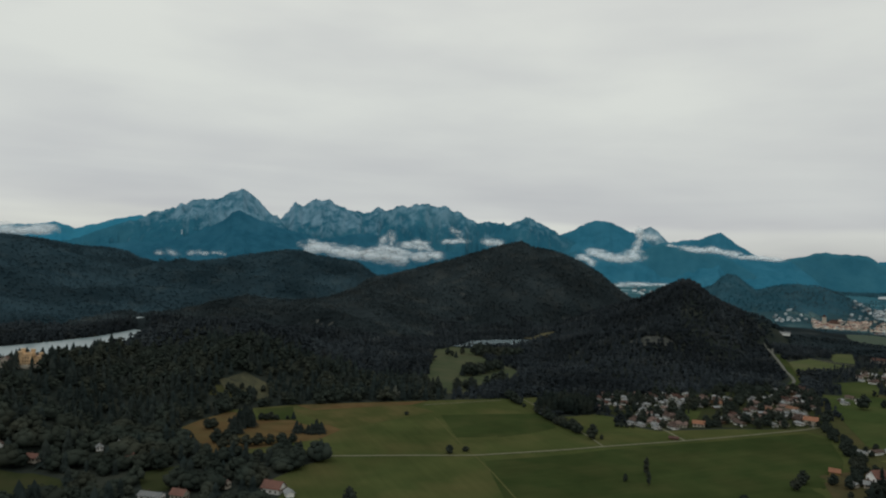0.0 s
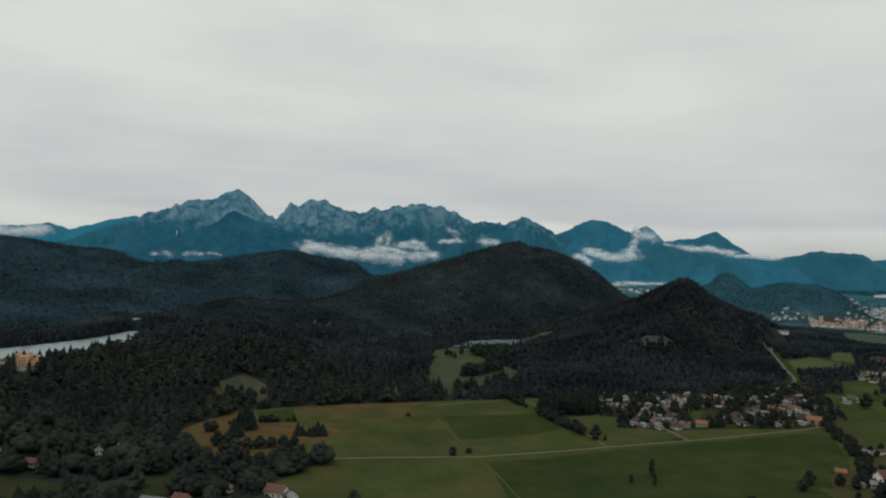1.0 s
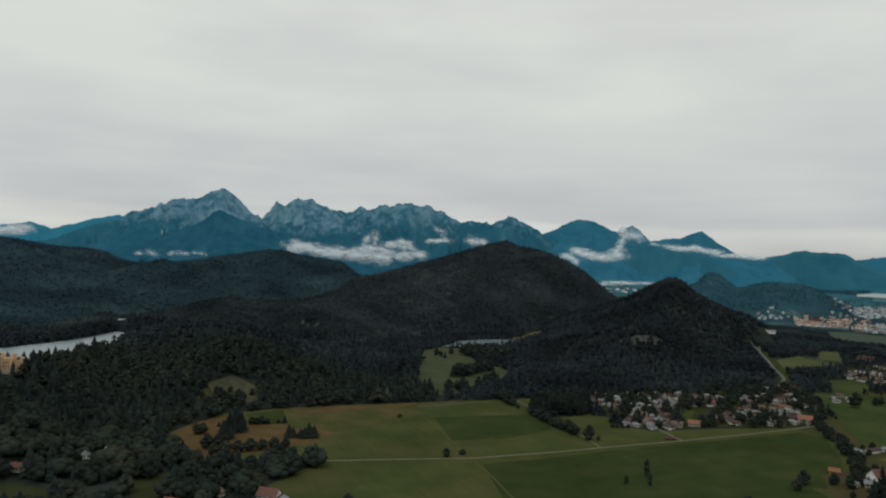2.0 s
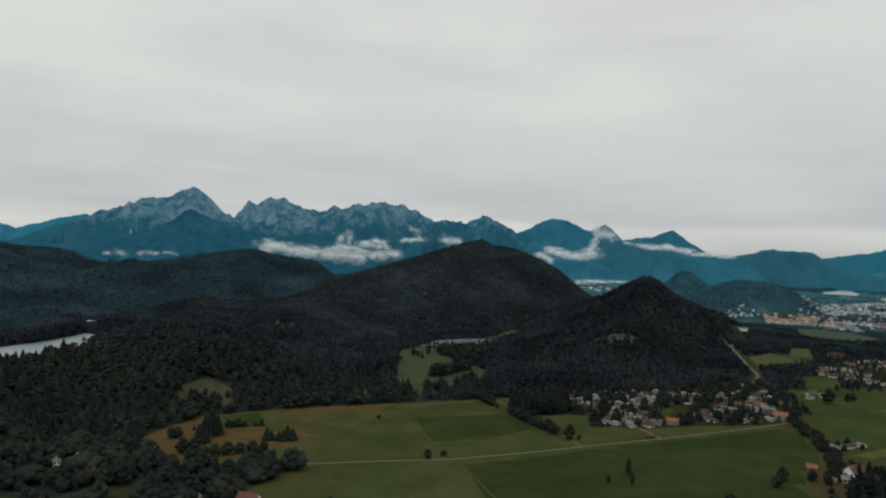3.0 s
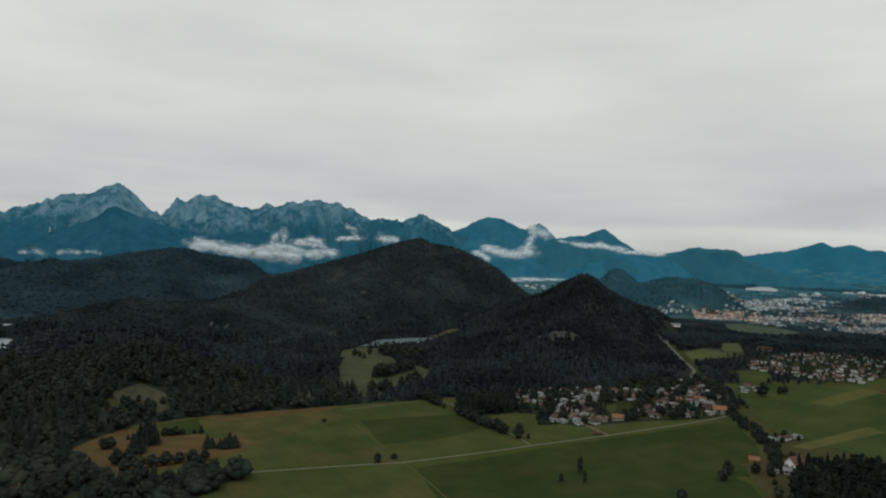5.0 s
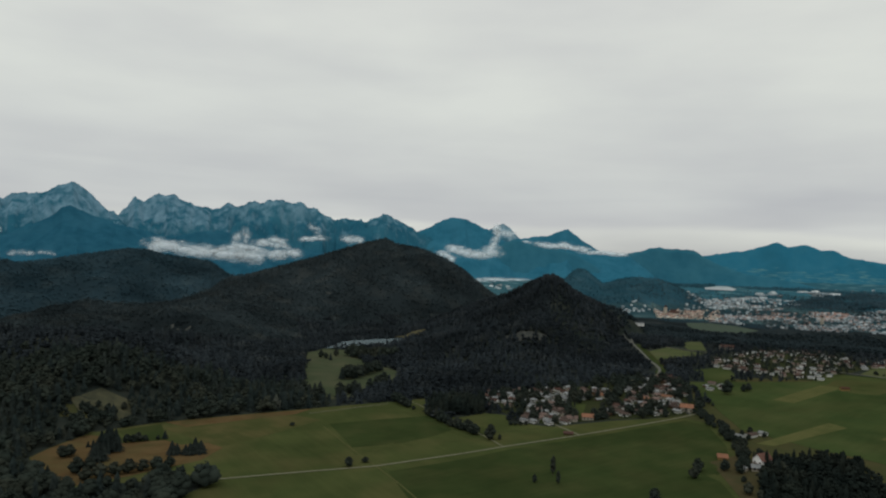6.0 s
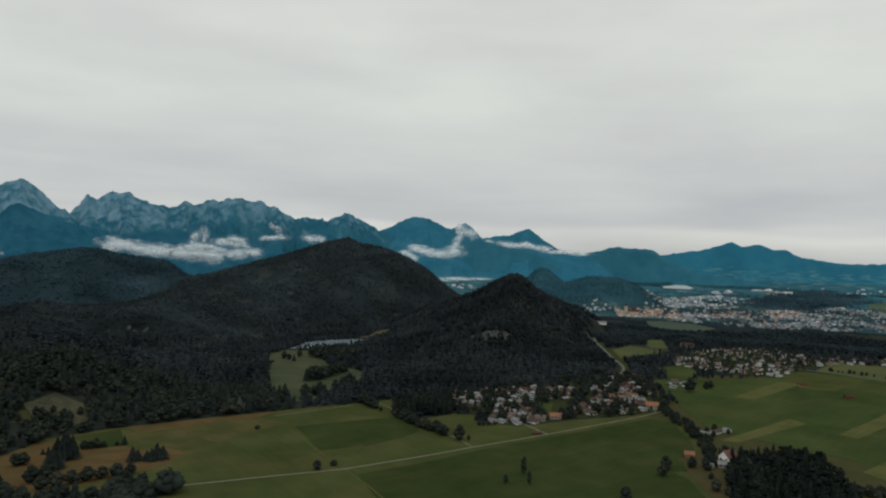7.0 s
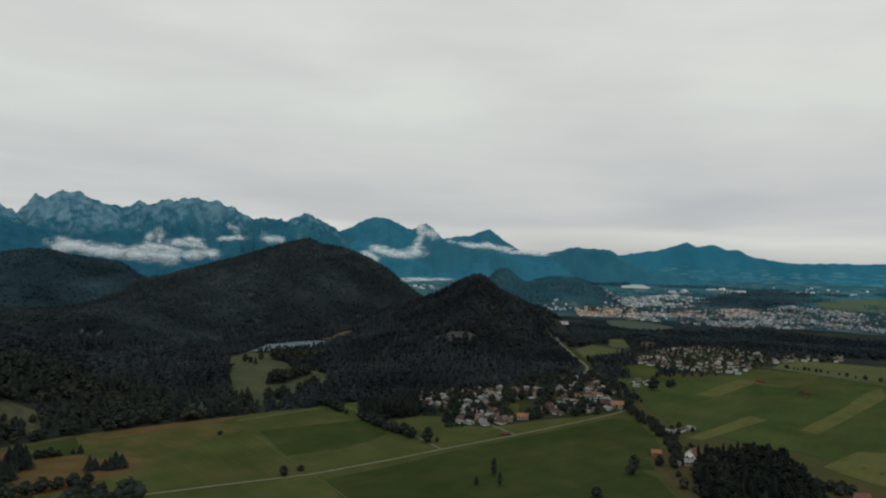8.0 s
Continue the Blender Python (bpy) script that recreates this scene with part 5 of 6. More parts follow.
def window_mesh(w, h):
    bm = bmesh.new()
    box(bm, -w / 2, w / 2, -0.06, 0.06, -h / 2, h / 2)
    me = bpy.data.meshes.new("window")
    bm.to_mesh(me)
    bm.free()
    me.materials.append(M_GLASS)
    return me


W_MESH = window_mesh(1.3, 1.5)


def frame_mesh(w, h):
    bm = bmesh.new()
    for x0, x1, z0, z1 in ((-w / 2 - 0.12, w / 2 + 0.12, h / 2, h / 2 + 0.12), (-w / 2 - 0.12, w / 2 + 0.12, -h / 2 - 0.14, -h / 2), (-w / 2 - 0.12, -w / 2, -h / 2, h / 2), (w / 2, w / 2 + 0.12, -h / 2, h / 2)):
        box(bm, x0, x1, -0.1, 0.1, z0, z1)
    me = bpy.data.meshes.new("window_frame")
    bm.to_mesh(me)
    bm.free()
    me.materials.append(M_TIMBER)
    return me


FRAME_MESH = frame_mesh(1.3, 1.5)


def house_model(w, l, e, h, wall, roof, panes=True, balcony=False, name="house", chimney=True, frames=False):
    """A gabled house with its ridge along y."""
    root = new(name)
    bm = bmesh.new()
    gable_wall(bm, w, l, e, h)
    part("wall", bm, wall, root)
    bm = bmesh.new()
    gable_roof(bm, w, l, e, h)
    part("roof", bm, roof, root)
    if chimney:
        bm = bmesh.new()
        box(bm, w * 0.12, w * 0.12 + 0.8, l * 0.15, l * 0.15 + 0.8, h - 1.5, h + 1.1)
        part("chimney", bm, M_BROWN, root)
    if panes:
        spots = []
        for z in (1.7, 4.4):
            if z + 0.9 < e + 0.2:
                spots += [(-w / 2 - 0.02, y, z, 90) for y in (-l * 0.3, 0, l * 0.3)] + [(w / 2 + 0.02, y, z, 90) for y in (-l * 0.3, 0, l * 0.3)]
                spots += [(x, -l / 2 - 0.02, z, 0) for x in (-w * 0.28, w * 0.28)]
        for x, y, z, a in spots:
            o = new("window", W_MESH)
            o.parent = root
            o.matrix_basis = pose(x, y, z, 0, 0, a)
            if frames:
                f = new("window_frame", FRAME_MESH)
                f.parent = o
        bm = bmesh.new()
        box(bm, -0.6, 0.6, -l / 2 - 0.08, -l / 2 + 0.02, 0, 2.1)
        part("door", bm, M_TIMBER, root, "brown wooden door")
    if balcony:
        bm = bmesh.new()
        box(bm, -w / 2 + 0.4, w / 2 - 0.4, -l / 2 - 1.3, -l / 2 - 0.02, 2.9, 3.1)
        box(bm, -w / 2 + 0.4, w / 2 - 0.4, -l / 2 - 1.3, -l / 2 - 1.2, 3.1, 4.0)
        part("balcony", bm, M_TIMBER, root, "brown timber balcony")
    return root


HOUSE_SORTS = [  # width, length, eaves, ridge, wall, roof, words
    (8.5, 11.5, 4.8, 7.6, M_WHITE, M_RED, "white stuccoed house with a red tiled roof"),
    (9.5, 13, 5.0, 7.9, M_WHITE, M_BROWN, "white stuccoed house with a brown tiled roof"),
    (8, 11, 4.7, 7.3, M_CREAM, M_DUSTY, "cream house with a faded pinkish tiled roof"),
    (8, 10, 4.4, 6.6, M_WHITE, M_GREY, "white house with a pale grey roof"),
    (10.5, 15, 5.0, 8.3, M_TIMBER, M_BROWN, "timber farmhouse with a dark brown roof"),
    (7, 9, 3.2, 5.2, M_TIMBER, M_GREY, "small timber outbuilding with a grey roof"),
    (11, 15, 5.2, 8.6, M_CREAM, M_ORANGE, "large cream house with a bright orange roof"),
]


def settle_houses(blocks, where, group, panes, rng, scale=0.8):
    models, placed = {}, []
    for poly, gap, turn, weights in blocks:
        xs, ys = [p[0] for p in poly], [p[1] for p in poly]
        for _ in range(420):
            x, y = rng.uniform(min(xs), max(xs)), rng.uniform(min(ys), max(ys))
            if not inside(np.array([x]), np.array([y]), poly)[0] or any(math.hypot(x - a, y - b) < gap for a, b in placed):
                continue
            placed.append((x, y))
            sort = int(rng.choice(7, p=np.array(weights) / sum(weights)))
            m = pose(x, y, float(height(x, y)), 0, 0, turn + rng.normal(0, 9) + 90 * (rng.uniform() < 0.4))
            if sort in models:
                copy_thing(models[sort], m)
            else:
                w, l, e, h, wall, roof, words = HOUSE_SORTS[sort]
                w, l, e, h = w * scale, l * scale * 1.08, e * scale * 0.76, h * scale * 0.74
                ob = house_model(w, l, e, h, wall, roof, panes, balcony=sort in (1, 4) and panes)
                ob.matrix_basis = m
                models[sort] = tagged(ob, words + " " + where, "house", group)
    return placed


HOUSE_RNG = np.random.default_rng(21)
PALE, RUDDY = (2, 3, 3, 9, 1, 1, 0.2), (3, 4, 5, 6, 2, 1, 0.4)
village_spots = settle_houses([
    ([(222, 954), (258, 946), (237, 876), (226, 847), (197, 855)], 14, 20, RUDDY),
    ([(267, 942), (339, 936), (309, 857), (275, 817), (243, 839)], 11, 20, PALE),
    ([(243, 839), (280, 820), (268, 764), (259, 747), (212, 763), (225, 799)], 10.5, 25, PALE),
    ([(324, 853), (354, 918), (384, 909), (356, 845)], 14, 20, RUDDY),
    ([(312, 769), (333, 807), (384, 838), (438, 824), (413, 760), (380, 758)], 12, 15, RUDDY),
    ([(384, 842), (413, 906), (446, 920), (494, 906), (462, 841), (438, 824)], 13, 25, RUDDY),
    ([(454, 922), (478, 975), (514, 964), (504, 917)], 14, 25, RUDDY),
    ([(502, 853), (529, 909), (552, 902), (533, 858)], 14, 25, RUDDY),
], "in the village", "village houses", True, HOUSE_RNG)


def lone_house(w, l, e, h, wall, roof, x, y, turn, label, lift=0, panes=True, name="house", balcony=False, category="house", chimney=True):
    ob = house_model(w, l, e, h, wall, roof, panes, balcony, name, chimney, True)
    ob.matrix_basis = pose(x, y, float(height(x, y)) + lift, 0, 0, turn)
    return tagged(ob, label, category)


lone_house(9, 12.5, 3.8, 6.4, M_CREAM, M_BRIGHT, 290, 762, 70, "cream house with a bright orange roof at the village edge")
lone_house(8.5, 11, 3.8, 6.2, M_CREAM, M_DUSTY, 270, 760, 70, "pale cream house with a faded red roof at the village edge")
lone_house(11, 14, 5, 8.2, M_CREAM, M_BRIGHT, 419, 767, 60, "cream corner house with an orange roof by the road")
lone_house(5, 9, 2.2, 3.4, M_TIMBER, M_RED, 244, 707, 68, "low reddish field barn beside the gravel road", panes=False, name="barn", category="barn", chimney=False)
# farm on the knoll and its barn
lone_house(9.5, 13.5, 7, 11.8, M_WHITE, M_ROSE, 364, 555, -72, "tall white farmhouse with a steep red roof beside dark woods", balcony=True)
lone_house(6.5, 10, 3.2, 5.2, M_CREAM, M_GREY, 354, 547, 60, "low white outbuilding with a grey roof", panes=True)
lone_house(5, 6.5, 2.8, 4.2, M_CREAM, M_GREY, 343, 552, 20, "small white shed with a grey roof", panes=False, name="shed", category="shed", chimney=False)
lone_house(6, 8, 3.2, 5.4, M_PINE, M_BRIGHT, 347, 588, 62, "ochre wooden barn with an orange tiled roof", panes=False, name="barn", category="barn", chimney=False)
# sheds out on the meadow
lone_house(6, 10, 3, 4.6, M_PINE, M_RUST, 679, 811, 75, "long ochre timber hay barn with a rusty red roof", panes=False, name="barn", category="barn", chimney=False)
lone_house(6, 10, 3, 5, M_TIMBER, M_RUST, 677, 732, 85, "long timber hay barn with a reddish brown roof", panes=False, name="barn", category="barn", chimney=False)
# low garages beside the stream
lone_house(6.5, 14, 2.8, 4.4, M_WHITE, M_BROWN, 420, 648, -70, "low white stable with a brown roof", panes=False, name="stable", category="stable", chimney=False)
lone_house(6, 7, 2.9, 4.2, M_WHITE, M_GREY, 435, 649, 20, "small white garage with a pale roof", panes=False, name="garage", category="garage", chimney=False)
lone_house(6, 8, 3.0, 4.4, M_WHITE, M_GREY, 405, 645, 20, "small white garage with a pale roof", panes=False, name="garage", category="garage", chimney=False)
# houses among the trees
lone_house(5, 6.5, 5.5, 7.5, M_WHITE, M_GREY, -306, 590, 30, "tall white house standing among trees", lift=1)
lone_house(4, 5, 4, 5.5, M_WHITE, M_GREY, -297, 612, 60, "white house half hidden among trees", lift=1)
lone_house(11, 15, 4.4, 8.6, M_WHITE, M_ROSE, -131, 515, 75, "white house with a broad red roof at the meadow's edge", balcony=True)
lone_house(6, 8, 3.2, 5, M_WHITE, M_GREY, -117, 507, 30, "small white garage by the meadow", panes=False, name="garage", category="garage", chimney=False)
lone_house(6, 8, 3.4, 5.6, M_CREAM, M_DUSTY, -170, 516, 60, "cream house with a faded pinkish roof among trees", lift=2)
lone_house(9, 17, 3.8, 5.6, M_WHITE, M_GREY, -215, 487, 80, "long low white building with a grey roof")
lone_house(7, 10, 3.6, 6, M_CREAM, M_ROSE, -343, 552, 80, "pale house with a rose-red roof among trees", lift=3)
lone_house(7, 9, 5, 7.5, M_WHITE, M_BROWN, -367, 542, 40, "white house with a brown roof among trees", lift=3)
lone_house(7, 10, 3, 5.6, M_CREAM, M_ROSE, 422, 433, 60, "house with a rose-red roof beyond the dark wood")
lone_house(4, 6, 2.6, 4, M_WHITE, M_GREY, 412, 471, 30, "small white shed beyond the dark wood", panes=False, name="shed", category="shed", chimney=False)
for x, y, h in ((401, 473, 11), (404, 464, 10), (409, 459, 9), (415, 455, 10), (420, 449, 11), (425, 444, 9), (414, 446, 8)):
    tree("round", x, y, h, "at the foot of the dark wood", "trees below the knoll", 1.3)
lone_house(2.6, 3.6, 2.2, 3.1, M_WHITE, M_GREY, -9, 897, 70, "tiny white hut at the forest edge", panes=False, name="hut", category="hut", chimney=False)
lone_house(2.6, 3.8, 2.2, 3.1, M_WHITE, M_GREY, 86, 914, 110, "tiny white hut beside the lane", panes=False, name="hut", category="hut", chimney=False)
lone_house(9, 26, 5, 7, M_WHITE, M_GREY, 748, 1518, 70, "long white hall beside the river woods", panes=False, name="hall", category="hall", chimney=False)
lone_house(6, 8, 3.4, 5.6, M_CREAM, M_ROSE, -271, 573, 70, "small house with a rose-red roof among trees", lift=2)
lone_house(8, 11, 4, 7, M_CREAM, M_ROSE, -196, 492, 75, "house with a rose-red roof at the wood's edge")
# hamlet
PALE2 = (2, 3, 6, 8, 1, 2, 0)
hamlet_spots = settle_houses([
    ([(617, 1016), (665, 1093), (707, 1054), (679, 969), (653, 936)], 14, 30, RUDDY),
    ([(707, 1054), (721, 1117), (812, 1149), (905, 1170), (924, 1121), (851, 1022), (750, 989)], 17, 30, PALE2),
    ([(653, 932), (686, 966), (750, 981), (812, 984), (759, 913), (700, 878)], 15, 30, PALE2),
    ([(816, 984), (858, 1029), (899, 1070), (915, 1028), (838, 943)], 16, 30, RUDDY),
    ([(865, 959), (936, 1028), (1051, 1010), (976, 945)], 17, 30, PALE2),
], "in the hamlet", "hamlet houses", False, HOUSE_RNG, 0.72)
lone_house(12, 24, 5, 8.5, M_CREAM, M_RED, 752, 1180, 80, "big cream farm building with a reddish roof", panes=False)


# trees between houses
def trees_between(spots, poly, n, gap, words, grp, tall):
    xs, ys = [p[0] for p in poly], [p[1] for p in poly]
    made = 0
    for _ in range(4000):
        if made >= n:
            break
        x, y = HOUSE_RNG.uniform(min(xs), max(xs)), HOUSE_RNG.uniform(min(ys), max(ys))
        if inside(np.array([x]), np.array([y]), poly)[0] and all(math.hypot(x - a, y - b) > gap for a, b in spots) and not inside(np.array([x]), np.array([y]), VILLAGE_GREEN)[0]:
            tree("spruce" if HOUSE_RNG.uniform() < 0.2 else "round", x, y, HOUSE_RNG.uniform(*tall), words, grp, 1.1)
            made += 1


trees_between(village_spots, VILLAGE, 185, 5.5, "between the village houses", "village trees", (8, 15))


def hamlet_trees():
    rng = np.random.default_rng(45)
    shapes = [conifer_shape(rng, 3, 4) for _ in range(3)], [leafy_shape(rng, 16) for _ in range(5)]
    where = lambda a, b: inside(a, b, HAMLET)
    x, y = scatter(600, 1270, 860, 1400, 10, rng, where)
    keep = rng.uniform(0, 1, len(x)) < 0.55
    x, y = x[keep], y[keep]
    free = np.array([all(math.hypot(a - c, b - d) > 6.0 for c, d in hamlet_spots) for a, b in zip(x, y)])
    plant("hamlet_trees", "dark garden trees between the hamlet houses", x[free], y[free], rng, lambda a, b: 0.75 + 0 * a, shapes, [M_CONIFER, M_LEAF], (8, 14), "trees")
    x, y = scatter(190, 560, 750, 1050, 9, rng, lambda a, b: inside(a, b, VILLAGE) & ~inside(a, b, VILLAGE_GREEN))
    free = np.array([all(math.hypot(a - c, b - d) > 8.5 for c, d in village_spots) for a, b in zip(x, y)]) & (rng.uniform(0, 1, len(x)) < 0.75)
    plant("garden_shrubs", "low dark shrubs and hedges between village houses", x[free], y[free], rng, lambda a, b: 0.8 + 0 * a, shapes, [M_CONIFER, M_LEAF], (4, 9), "shrubs")


hamlet_trees()


# ---- town ----
def town_mass(name, label, poly, gap, rng, palette, size=(5.0, 9.0), tall=(3.4, 6.0), flat=0.0, wall=None):
    """Several hundred far houses with walls and pitched roofs, joined."""
    xs, ys = [p[0] for p in poly], [p[1] for p in poly]
    x, y = scatter(min(xs), max(xs), min(ys), max(ys), gap, rng, lambda a, b: inside(a, b, poly))
    keep = rng.uniform(0, 1, len(x)) < 0.1 + 0.78 * smooth((fractal(x, y, 90, 3, 29) - 0.37) * 6)
    x, y = x[keep], y[keep]
    z = height(x, y)
    V, F, I = [], [], []
    for px, py, pz in zip(x, y, z):
        w, l, e = rng.uniform(*size), rng.uniform(*size) * 1.35, rng.uniform(*tall) * 0.7
        h = e + (0.2 if rng.uniform() < flat else w * 0.34)
        a = rng.choice([0.5, 2.07]) + rng.normal(0, 0.15)
        c, s = math.cos(a), math.sin(a)
        n = len(V)
        for q in ((-1, -1, -1), (1, -1, -1), (1, 1, -1), (-1, 1, -1), (-1, -1, e), (1, -1, e), (1, 1, e), (-1, 1, e)):
            V.append((px + q[0] * w / 2 * c - q[1] * l / 2 * s, py + q[0] * w / 2 * s + q[1] * l / 2 * c, pz + q[2]))
        for q in ((0, -1), (0, 1)):
            V.append((px - q[1] * l / 2 * s, py + q[1] * l / 2 * c, pz + h))
        roof = 1 + int(rng.choice(len(palette), p=np.array(palette) / sum(palette)))
        F += [(n, n + 1, n + 5, n + 4), (n + 1, n + 2, n + 6, n + 5), (n + 2, n + 3, n + 7, n + 6), (n + 3, n, n + 4, n + 7),
              (n + 4, n + 5, n + 8, n + 8), (n + 6, n + 7, n + 9, n + 9), (n + 5, n + 6, n + 9, n + 8), (n + 7, n + 4, n + 8, n + 9)]
        I += [0, 0, 0, 0, 0, 0, roof, roof]
    tris, ix = [], []
    for f, i in zip(F, I):
        tris.append(f[:3])
        ix.append(i)
        if f[2] != f[3]:
            tris.append((f[0], f[2], f[3]))
            ix.append(i)
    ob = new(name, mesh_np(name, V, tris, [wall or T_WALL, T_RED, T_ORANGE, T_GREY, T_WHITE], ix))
    tagged(ob, label, "town", kind="stuff")
    return x, y


# distance haze in the colours: walls, greys and whites blued, reds muted
T_WALL = material("far_hazed_walls", (0.26, 0.31, 0.335), (0.48, 0.52, 0.54), 20, spread=0.7, spread_of="island")
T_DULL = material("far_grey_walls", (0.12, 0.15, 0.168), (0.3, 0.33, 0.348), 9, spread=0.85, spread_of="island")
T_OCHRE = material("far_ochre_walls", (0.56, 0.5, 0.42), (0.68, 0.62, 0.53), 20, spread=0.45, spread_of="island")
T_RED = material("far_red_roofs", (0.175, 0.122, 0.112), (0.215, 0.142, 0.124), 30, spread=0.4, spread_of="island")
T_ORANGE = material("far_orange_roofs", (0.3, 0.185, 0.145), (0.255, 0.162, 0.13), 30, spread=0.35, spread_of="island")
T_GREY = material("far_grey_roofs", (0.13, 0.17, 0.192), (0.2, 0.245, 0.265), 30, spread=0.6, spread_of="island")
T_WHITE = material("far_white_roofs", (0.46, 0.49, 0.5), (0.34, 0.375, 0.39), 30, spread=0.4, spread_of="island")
TOWN_RNG = np.random.default_rng(33)
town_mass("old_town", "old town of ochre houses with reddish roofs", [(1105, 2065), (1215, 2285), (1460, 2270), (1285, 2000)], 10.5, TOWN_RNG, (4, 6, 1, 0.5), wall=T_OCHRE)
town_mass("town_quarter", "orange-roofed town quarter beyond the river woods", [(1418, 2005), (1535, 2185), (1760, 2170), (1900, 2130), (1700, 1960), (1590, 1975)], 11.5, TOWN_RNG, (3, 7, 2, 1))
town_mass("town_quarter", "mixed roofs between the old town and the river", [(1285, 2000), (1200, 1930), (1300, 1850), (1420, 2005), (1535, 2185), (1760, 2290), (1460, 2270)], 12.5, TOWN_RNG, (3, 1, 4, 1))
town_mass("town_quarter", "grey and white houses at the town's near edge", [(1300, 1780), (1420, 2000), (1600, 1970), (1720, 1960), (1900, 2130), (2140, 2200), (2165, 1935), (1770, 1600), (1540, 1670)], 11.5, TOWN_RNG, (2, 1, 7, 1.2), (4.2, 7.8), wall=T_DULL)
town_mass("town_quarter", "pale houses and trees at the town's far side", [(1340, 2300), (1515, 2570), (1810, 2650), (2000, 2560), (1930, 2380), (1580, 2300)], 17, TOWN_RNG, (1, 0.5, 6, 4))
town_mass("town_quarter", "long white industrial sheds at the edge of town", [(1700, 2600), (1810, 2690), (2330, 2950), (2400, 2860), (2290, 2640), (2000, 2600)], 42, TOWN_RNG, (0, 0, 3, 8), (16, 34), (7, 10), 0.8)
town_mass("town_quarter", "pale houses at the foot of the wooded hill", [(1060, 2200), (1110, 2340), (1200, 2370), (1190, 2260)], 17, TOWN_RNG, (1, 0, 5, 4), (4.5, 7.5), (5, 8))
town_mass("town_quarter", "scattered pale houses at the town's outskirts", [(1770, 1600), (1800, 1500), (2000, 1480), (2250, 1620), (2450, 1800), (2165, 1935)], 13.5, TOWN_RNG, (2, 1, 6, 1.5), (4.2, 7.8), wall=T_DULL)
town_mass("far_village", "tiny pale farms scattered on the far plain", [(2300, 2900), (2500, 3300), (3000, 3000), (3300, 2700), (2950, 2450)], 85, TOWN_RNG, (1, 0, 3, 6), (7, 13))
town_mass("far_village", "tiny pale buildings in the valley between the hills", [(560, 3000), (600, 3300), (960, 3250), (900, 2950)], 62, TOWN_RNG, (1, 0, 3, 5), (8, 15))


def town_trees():
    rng = np.random.default_rng(44)
    shapes = [conifer_shape(rng, 2, 3) for _ in range(3)], [leafy_shape(rng, 3) for _ in range(4)]
    x, y = scatter(1040, 2620, 1450, 2950, 10.3, rng, lambda a, b: inside(a, b, TOWN))
    keep = rng.uniform(0, 1, len(x)) < 0.24 + 0.7 * smooth((0.5 - fractal(x, y, 90, 3, 29)) * 6)
    plant("town_trees", "dark garden trees scattered through the town", x[keep], y[keep], rng, lambda a, b: 0.8 + 0 * a, shapes, [M_FARTREE, M_FARTREE], (6, 10), "trees", 1.4)


town_trees()


# ---- castles and towers ----
def battlements(bm, w, l, z, n=6, t=0.9, h=1.3):
    for i in range(n):
        u = -0.5 + (i + 0.5) / n
        s = w / n * 0.27
        for y in (-l / 2, l / 2):
            box(bm, u * w - s, u * w + s, y - t / 2, y + t / 2, z, z + h)
        s = l / n * 0.27
        for x in (-w / 2, w / 2):
            box(bm, x - t / 2, x + t / 2, u * l - s, u * l + s, z + 0.01, z + h + 0.01)


